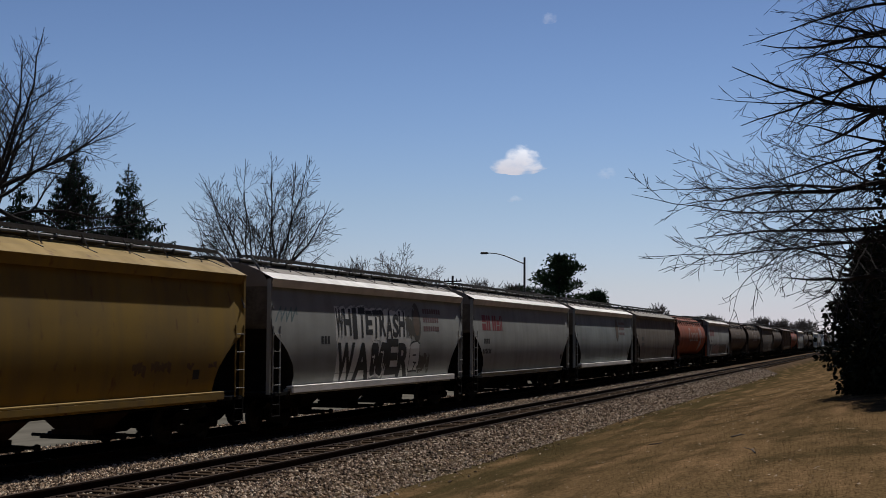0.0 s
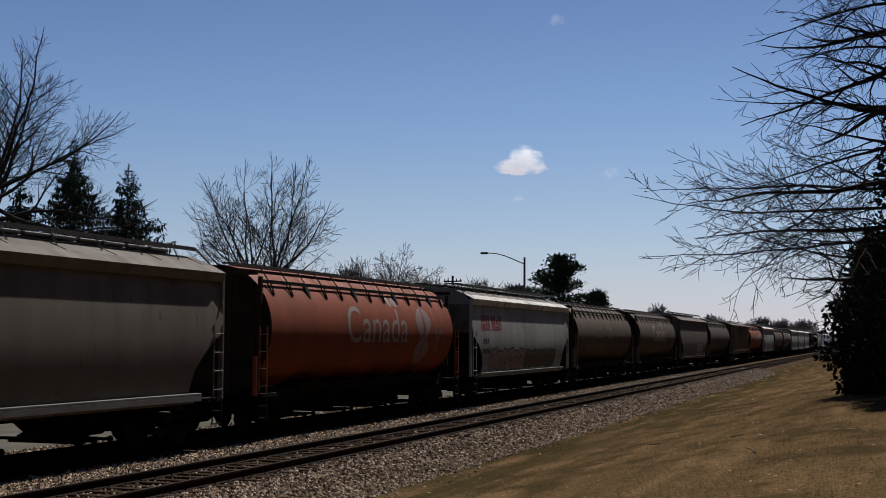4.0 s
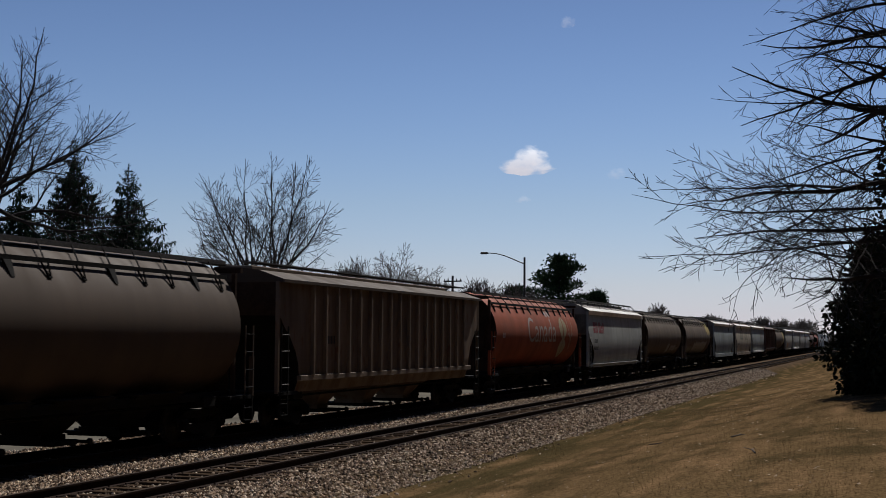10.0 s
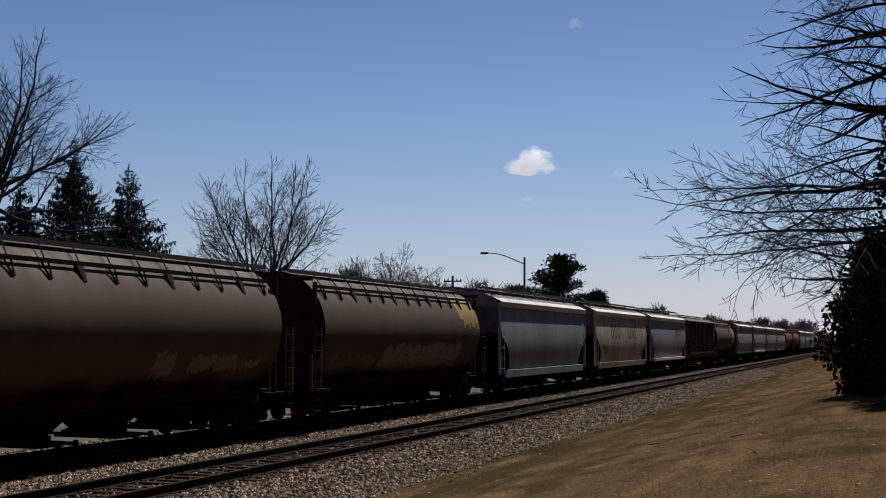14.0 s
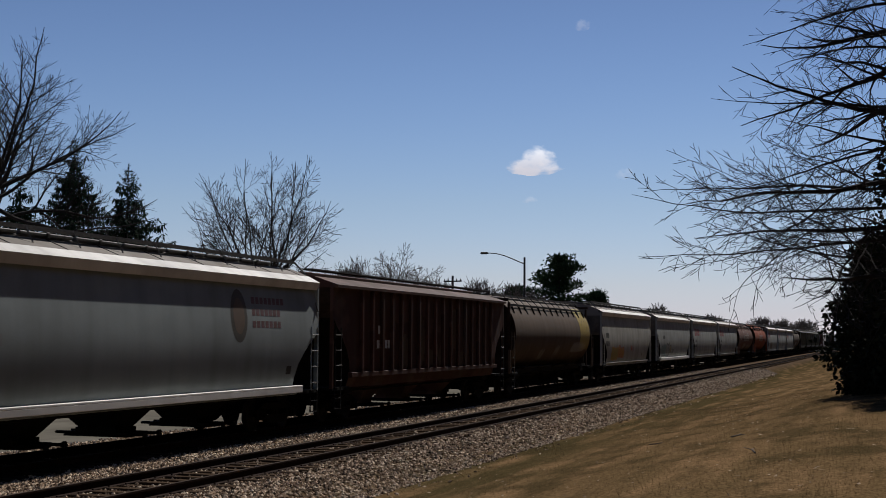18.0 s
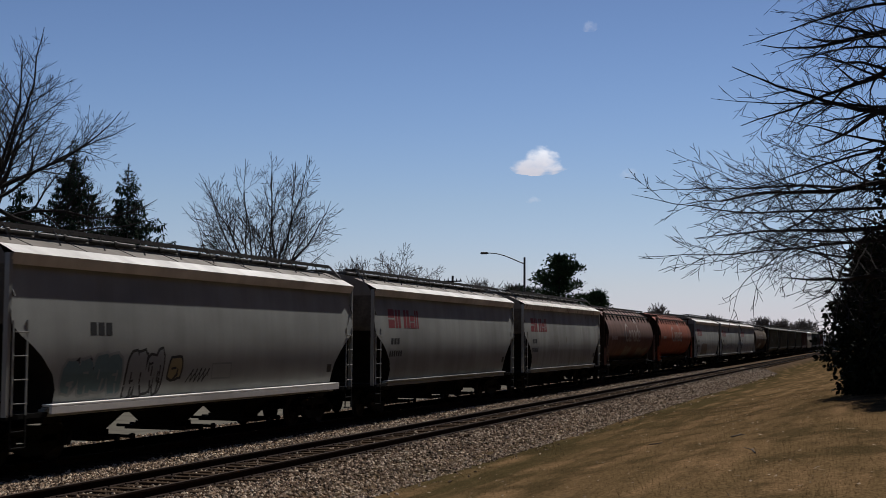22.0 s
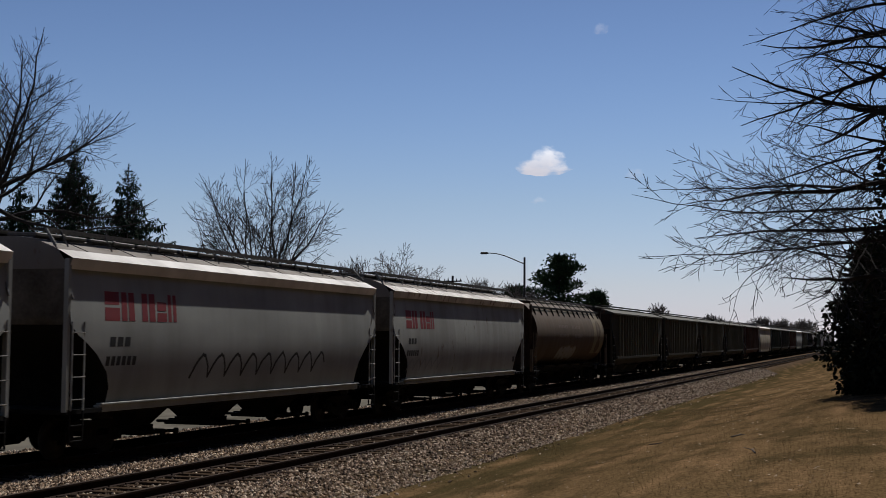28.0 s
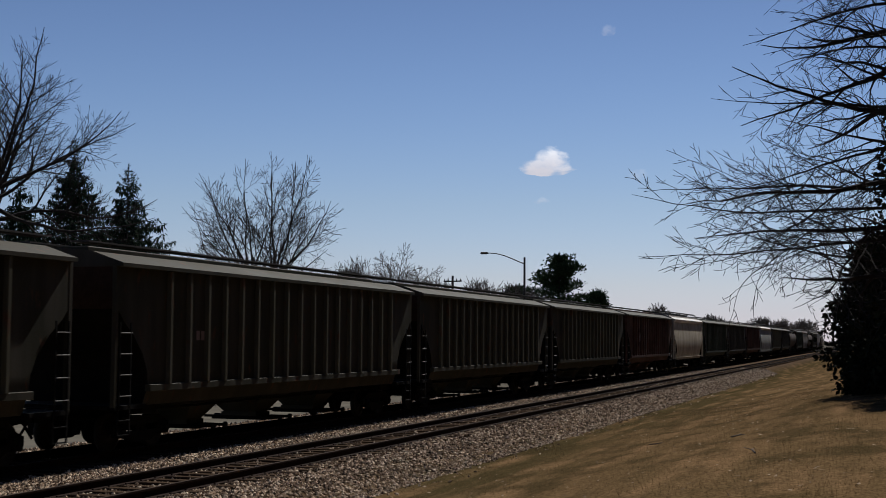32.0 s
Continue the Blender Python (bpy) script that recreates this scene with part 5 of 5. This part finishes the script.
def big_tree():
    """The spreading bare tree beside the lawn, not far from the eye; its long limbs reach out towards the tracks."""
    x, y = .47, 16.1
    z = ground_height(x, y) - .1
    e = thing("bare_tree", "large spreading bare tree with long low limbs", "tree", pose(x, y, z))
    t = Tree(8)
    t.b.tube((.02, 0, 0), (.06, 0, 1.6), .25, .19, 12).tube((.06, 0, 1.6), (0, .06, 4.2), .19, .15, 12).tube((0, .06, 4.2), (.06, 0, 6.4), .15, .10, 10).tube((.06, 0, 6.4), (.12, .12, 9), .10, .03, 8)
    piece("trunk", t.b.mesh("trunk", BARK), e)
    o = dict(levels=3, seg=.20, gap=[.225, .145, .13], bare=.10, wobble=.19, steady=.5, lift=-.028, end_lift=.022, tip=.0032, angle=.66, ratio=.95)
    left = math.atan2(-.317, -.948)
    rng = random.Random(12)
    for i in range(24):
        h = 2.5 + 4.6 * (i / 23) + rng.uniform(-.08, .08)
        reach = rng.uniform(3.2, 3.55) if 2.7 < h < 3.8 else rng.uniform(2.4, 2.8) if h < 4.6 else rng.uniform(2.0, 2.4)
        if i % 4 == 3:
            reach *= .8
        turn = (.35, -.3, .1, -.45, .25, -.1, .5)[i % 7] + rng.uniform(-.1, .1)
        rise = rng.uniform(.0, .14) if i % 3 else rng.uniform(-.12, .05)
        t.b = Build()
        a = left + turn
        t.bough((0, 0, h), (math.cos(a), math.sin(a), rise), reach, .029 if i % 3 else .050, 0, o)
        piece("limb", mesh_from("limb", t.b.v, t.b.f, [BARK]), e)
    few = dict(o, gap=[.28, .2, .2])
    for h, turn in ((5.3, 1.2), (4.6, -1.3), (3.9, 1.5), (5.0, 2.6), (4.2, -2.6), (5.7, -2.2), (3.4, 2.9), (6.1, 1.9)):
        t.b = Build()
        t.bough((0, 0, h), (math.cos(left + turn), math.sin(left + turn), .15), 2.3, .05, 0, few)
        piece("limb", mesh_from("limb", t.b.v, t.b.f, [BARK]), e)


def big_shrub(x, y, height, width, seed, label, leaves=9000):
    z = ground_height(x, y) - .05
    e = thing("shrub", label, "shrub", pose(x, y, z))
    rng = random.Random(seed)
    t = Tree(seed)
    o = dict(BARE, tip=.007, levels=2, gap=[.4, .25], ratio=.8)
    for i in range(9):
        a = i * .698
        t.bough((.2 * math.cos(a), .2 * math.sin(a), 0), (math.cos(a) * .45, math.sin(a) * .45, 1.2), height * rng.uniform(.6, .95), .05, 0, o)
    piece("stemwork", mesh_from("stemwork", t.b.v, t.b.f, [TWIG]), e)
    V, F = [], []
    clumps = []
    for i in range(150):
        h = rng.random() ** .8
        prof = (1 - h) ** .4 * (.72 + .28 * min(1, h * 6)) * (1 - .45 * h)
        a, r = rng.uniform(0, 6.283), math.sqrt(rng.random())
        clumps.append(Vector((math.cos(a) * r * width * prof, math.sin(a) * r * width * prof, .15 + h * height)))
    for i in range(leaves):
        c = rng.choice(clumps)
        q = Vector((rng.gauss(0, .26), rng.gauss(0, .26), rng.gauss(0, .28)))
        if (c + q).z < .02:
            continue
        add_tuft(V, F, rng, c + q, q + Vector((0, 0, -.1)), rng.uniform(.10, .24), 2, .32)
    piece("leaves", mesh_from("leaves", V, F, [SHRUB]), e, kind="stuff")


def street_lamp():
    x, y = -25.9, 97.0
    z = ground_height(x, y)
    e = thing("street_lamp", "dark metal street lamp with a long arm, unlit", "street lamp", pose(x, y, z))
    piece("pole", Build().tube((0, 0, 0), (0, 0, 9.25), .11, .075, 12).mesh("pole", POLE), e)
    d = Vector((-.948, -.317, 0))
    top, tip = Vector((0, 0, 8.75)), d * 3.0 + Vector((0, 0, 9.55))
    arm = Build()
    last = top
    for i in range(1, 9):
        t = i / 8
        p = top.lerp(tip, t) + Vector((0, 0, .28 * math.sin(t * math.pi) * (t ** .5)))
        arm.tube(last, p, .045 - .012 * (t - .125), .045 - .012 * t, 8, False)
        last = p
    piece("arm", arm.mesh("arm", POLE, smooth=True), e)
    head = Build().frustum((-.28, .38, -.13, .13, -.06), (-.22, .30, -.10, .10, .07)).mesh("lamp_head", POLE, bevel=.03)
    ob = piece("lamp_head", head, e, Matrix.Translation(tip) @ pose(0, 0, 0, 0, 0, math.degrees(math.atan2(d.y, d.x))))
    lens = plain("lamp_glass", (.3, .3, .3), (.4, .4, .4), 5, .3, 0, 0)
    piece("lens", Build().frustum((-.1, .28, -.07, .07, -.10), (-.16, .34, -.10, .10, -.062)).mesh("lens", lens), ob)


def utility_pole():
    x, y = -40.4, 123.9
    z = ground_height(x, y)
    e = thing("utility_pole", "wooden utility pole with a crossarm", "utility pole", pose(x, y, z))
    piece("pole", Build().tube((0, 0, 0), (0, 0, 9.2), .15, .11, 10).mesh("pole", BARK), e)
    piece("crossarm", Build().box(-.06, .06, -1.1, 1.1, 8.6, 8.72).mesh("crossarm", BARK), e, pose(0, 0, 0, 0, 0, 70))
    ins = Build().tube((0, 0, 0), (0, 0, .2), .06, .03, 8).mesh("insulator", GALV)
    for k in (-1, -.5, .5, 1):
        piece("insulator", ins, e, pose(0, 0, 8.72, 0, 0, 70) @ pose(0, k, 0))


# ------------------------------------------------------------------ sky
def cloud_material(name, dense, seed):
    """White vapour that thins out towards a ragged rim."""
    m, n, l, p = shader(name)
    n.remove(p)
    c = n.new("ShaderNodeTexCoord")
    sep = n.new("ShaderNodeSeparateXYZ")
    l.new(c.outputs["Generated"], sep.inputs["Vector"])

    def calc(op, a, b):
        x = n.new("ShaderNodeMath")
        x.operation = op
        for k, v in enumerate((a, b)):
            if hasattr(v, "is_output"):
                l.new(v, x.inputs[k])
            else:
                x.inputs[k].default_value = v
        return x.outputs[0]
    big, small = noise_node(n, l, 3.0, 3, (1, .3, .8), "Generated"), noise_node(n, l, 8.0, 5, (1, .3, .8), "Generated")
    for node in n:
        if node.type == "MAPPING":
            node.inputs["Location"].default_value = (seed, 0, seed * 2)
    dx, dz = calc("MULTIPLY", calc("SUBTRACT", sep.outputs["X"], .5), 2.0), calc("MULTIPLY", calc("SUBTRACT", sep.outputs["Z"], .36), 2.3)
    dz = calc("ADD", dz, calc("MULTIPLY", calc("ABSOLUTE", calc("SUBTRACT", dx, .22), 0.0), .55))
    r = calc("ADD", calc("MULTIPLY", dx, dx), calc("MULTIPLY", dz, dz))
    rag = calc("ADD", calc("MULTIPLY", calc("SUBTRACT", big, .5), 2.2), calc("MULTIPLY", calc("SUBTRACT", small, .5), .9))
    fac = calc("ADD", calc("SUBTRACT", .55, r), rag)
    alpha = n.new("ShaderNodeMapRange")
    alpha.interpolation_type = "SMOOTHSTEP"
    alpha.inputs["From Min"].default_value, alpha.inputs["From Max"].default_value = 0.0, 0.75
    alpha.inputs["To Max"].default_value = dense
    l.new(fac, alpha.inputs["Value"])
    # bright sunlit top and shaded grey underside are put into the colour
    tint = ramp(n, l, sep.outputs["Z"], [(0.15, (.66, .62, .64)), (0.6, (.98, .95, .95))])
    # the vapour glows by itself in place of sunlight on it
    tr, glow, mx = n.new("ShaderNodeBsdfTransparent"), n.new("ShaderNodeEmission"), n.new("ShaderNodeMixShader")
    l.new(tint, glow.inputs["Color"])
    l.new(alpha.outputs[0], mx.inputs["Fac"])
    l.new(tr.outputs[0], mx.inputs[1])
    l.new(glow.outputs[0], mx.inputs[2])
    l.new(mx.outputs[0], n["Material Output"].inputs["Surface"])
    return m


def cloud(m, width, height, seed, dense, label):
    """A small lumpy body of vapour."""
    bm = bmesh.new()
    bmesh.ops.create_icosphere(bm, subdivisions=4, radius=1)
    for v in bm.verts:
        k = 1 + .18 * noise.noise(v.co * 2.1 + Vector((seed, 0, 0)))
        v.co = Vector((v.co.x * width / 2, v.co.y * width * .3, v.co.z * height / 2)) * k
    me = bpy.data.meshes.new("cloud")
    bm.to_mesh(me)
    bm.free()
    me.materials.append(cloud_material("cloud_vapour", dense, seed))
    me.polygons.foreach_set("use_smooth", [True] * len(me.polygons))
    return tagged(piece("cloud", me, None, m), label=label, category="cloud")


def in_sky(right, up, far=1500):
    """A place in the sky, by slopes to the right of and above the line of sight."""
    side = VIEW.cross(Vector((0, 0, 1))).normalized()
    side.rotate(Matrix.Rotation(radians(-.424), 3, VIEW))
    top = side.cross(VIEW)
    p = Vector(EYE) + (VIEW + side * right + top * up) * far
    return pose(*p, 0, 0, math.degrees(yaw))


# ------------------------------------------------------------------ the place
build_ground()
build_track(NEAR_TRACK, "empty near railway track on wooden ties")
build_track(FAR_TRACK, "far railway track under the train")
bare_tree("tall bare tree with long arching branches", -45.2, 58.9, 21.2, 9.8, 11, .28, .53, 19, -.35, tip=.0105, gap=[.5, .34, .28], seg=.8, wobble=.17)
spruce("dark green spruce behind the train", -53.0, 72.1, 13.6, 6.8, 1, .88)
spruce("tall dark green spruce with hanging branches", -46.8, 68.9, 15.3, 6.8, 2, .88)
spruce("dark spruce with a broad crown", -45.9, 73.5, 14.1, 7.9, 3, .82)
bare_tree("round-crowned bare tree with several stems", -30.6, 61.8, 13.8, 5.5, 21, .17, .46, 22, -.15, tip=.0098, trunks=2, gap=[.46, .27, .23], wobble=.17, power=.75)
bare_tree("low bare thicket beside the round tree", -28.9, 66.5, 8.4, 2.8, 22, .1, .2, 14, .3, gap=[.35, .25, .25], wobble=.19)
bare_tree("low bare thicket behind the round tree", -35.5, 70.5, 8.4, 3.4, 23, .1, .2, 14, .3, gap=[.35, .25, .25], wobble=.19)
bare_tree("pale bare willow with arching twigs", -42.4, 112.9, 12.6, 4.8, 24, .16, .45, 13, .2, PALE, end_lift=-.02, tip=.016, gap=[.42, .3, .26], wobble=.19)
bare_tree("pale bare brush beyond the tracks", -47.4, 116.6, 11.0, 6.2, 25, .1, .45, 34, .35, PALE, tip=.017, gap=[.4, .3, .28])
bare_tree("pale bare brush beyond the tracks", -40.6, 118.0, 10.4, 5.0, 26, .1, .45, 34, .35, PALE, tip=.017, gap=[.4, .3, .28])
bare_tree("grey bare tree beyond the lamp", -40.9, 134.4, 10.2, 5.0, 27, .12, .5, 34, .1, PALE, tip=.024, gap=[.32, .26, .24])
bare_tree("grey bare tree beyond the lamp", -37.0, 138.0, 9.8, 4.0, 34, .12, .5, 30, .1, PALE, tip=.024, gap=[.32, .26, .24])
pine("dark broad pine with an open crown", -35.2, 146.8, 12.2, 5.3, 31, .08)
pine("small dark pine far beyond the tracks", -45.6, 164.4, 9.3, 2.2, 32)
pine("small dark pine far beyond the tracks", -35.3, 167.9, 8.9, 1.6, 33)
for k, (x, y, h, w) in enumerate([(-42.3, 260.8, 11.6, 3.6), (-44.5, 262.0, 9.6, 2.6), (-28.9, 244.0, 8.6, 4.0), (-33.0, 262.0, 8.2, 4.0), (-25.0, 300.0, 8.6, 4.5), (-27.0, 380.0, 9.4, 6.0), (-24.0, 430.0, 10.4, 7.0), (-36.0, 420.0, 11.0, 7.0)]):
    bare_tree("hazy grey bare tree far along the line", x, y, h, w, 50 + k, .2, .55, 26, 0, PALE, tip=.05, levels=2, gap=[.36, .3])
big_tree()
big_shrub(-.1, 46.5, 4.5, 2.2, 41, "dense dark evergreen shrub beside the lawn", 26000)
big_shrub(2.0, 44.5, 5.0, 2.1, 42, "tall dark evergreen shrub beside the lawn", 20000)
big_shrub(1.0, 43.5, 8.8, 2.5, 43, "tangled shrub with sparse dry leaves under the tree", 12000)
street_lamp()
utility_pole()
main_cloud = cloud(in_sky(.0556, .0702), 86, 43, 5, .85, "small bright white cloud drifting in a blue sky")
wisps = [cloud(in_sky(.0545, .0397), 22, 14, 6, .12, "faint wisp of cloud"), cloud(in_sky(.0795, .177), 26, 20, 7, .10, "faint wisp of cloud"), cloud(in_sky(.124, .059), 34, 18, 8, .10, "faint wisp of cloud")]
# out of view, added to darken the near side of the train
build_sky_blocker()
build_lawn()
build_ballast()
train = build_train()


def motions():
    for car, start in train:
        walk(car, [(0, pose(FAR_TRACK, start, 0)), (32, pose(FAR_TRACK, start - SPEED * 32, 0))])
    walk(main_cloud, [(0, in_sky(.0556, .0702)), (32, in_sky(.0778, .0693))])
    walk(wisps[0], [(0, in_sky(.0545, .0397)), (32, in_sky(.075, .0385))])
    walk(wisps[2], [(0, in_sky(.124, .059)), (32, in_sky(.148, .058))])
    walk(wisps[1], [(0, in_sky(.0795, .177)), (32, in_sky(.124, .168))])


motions()
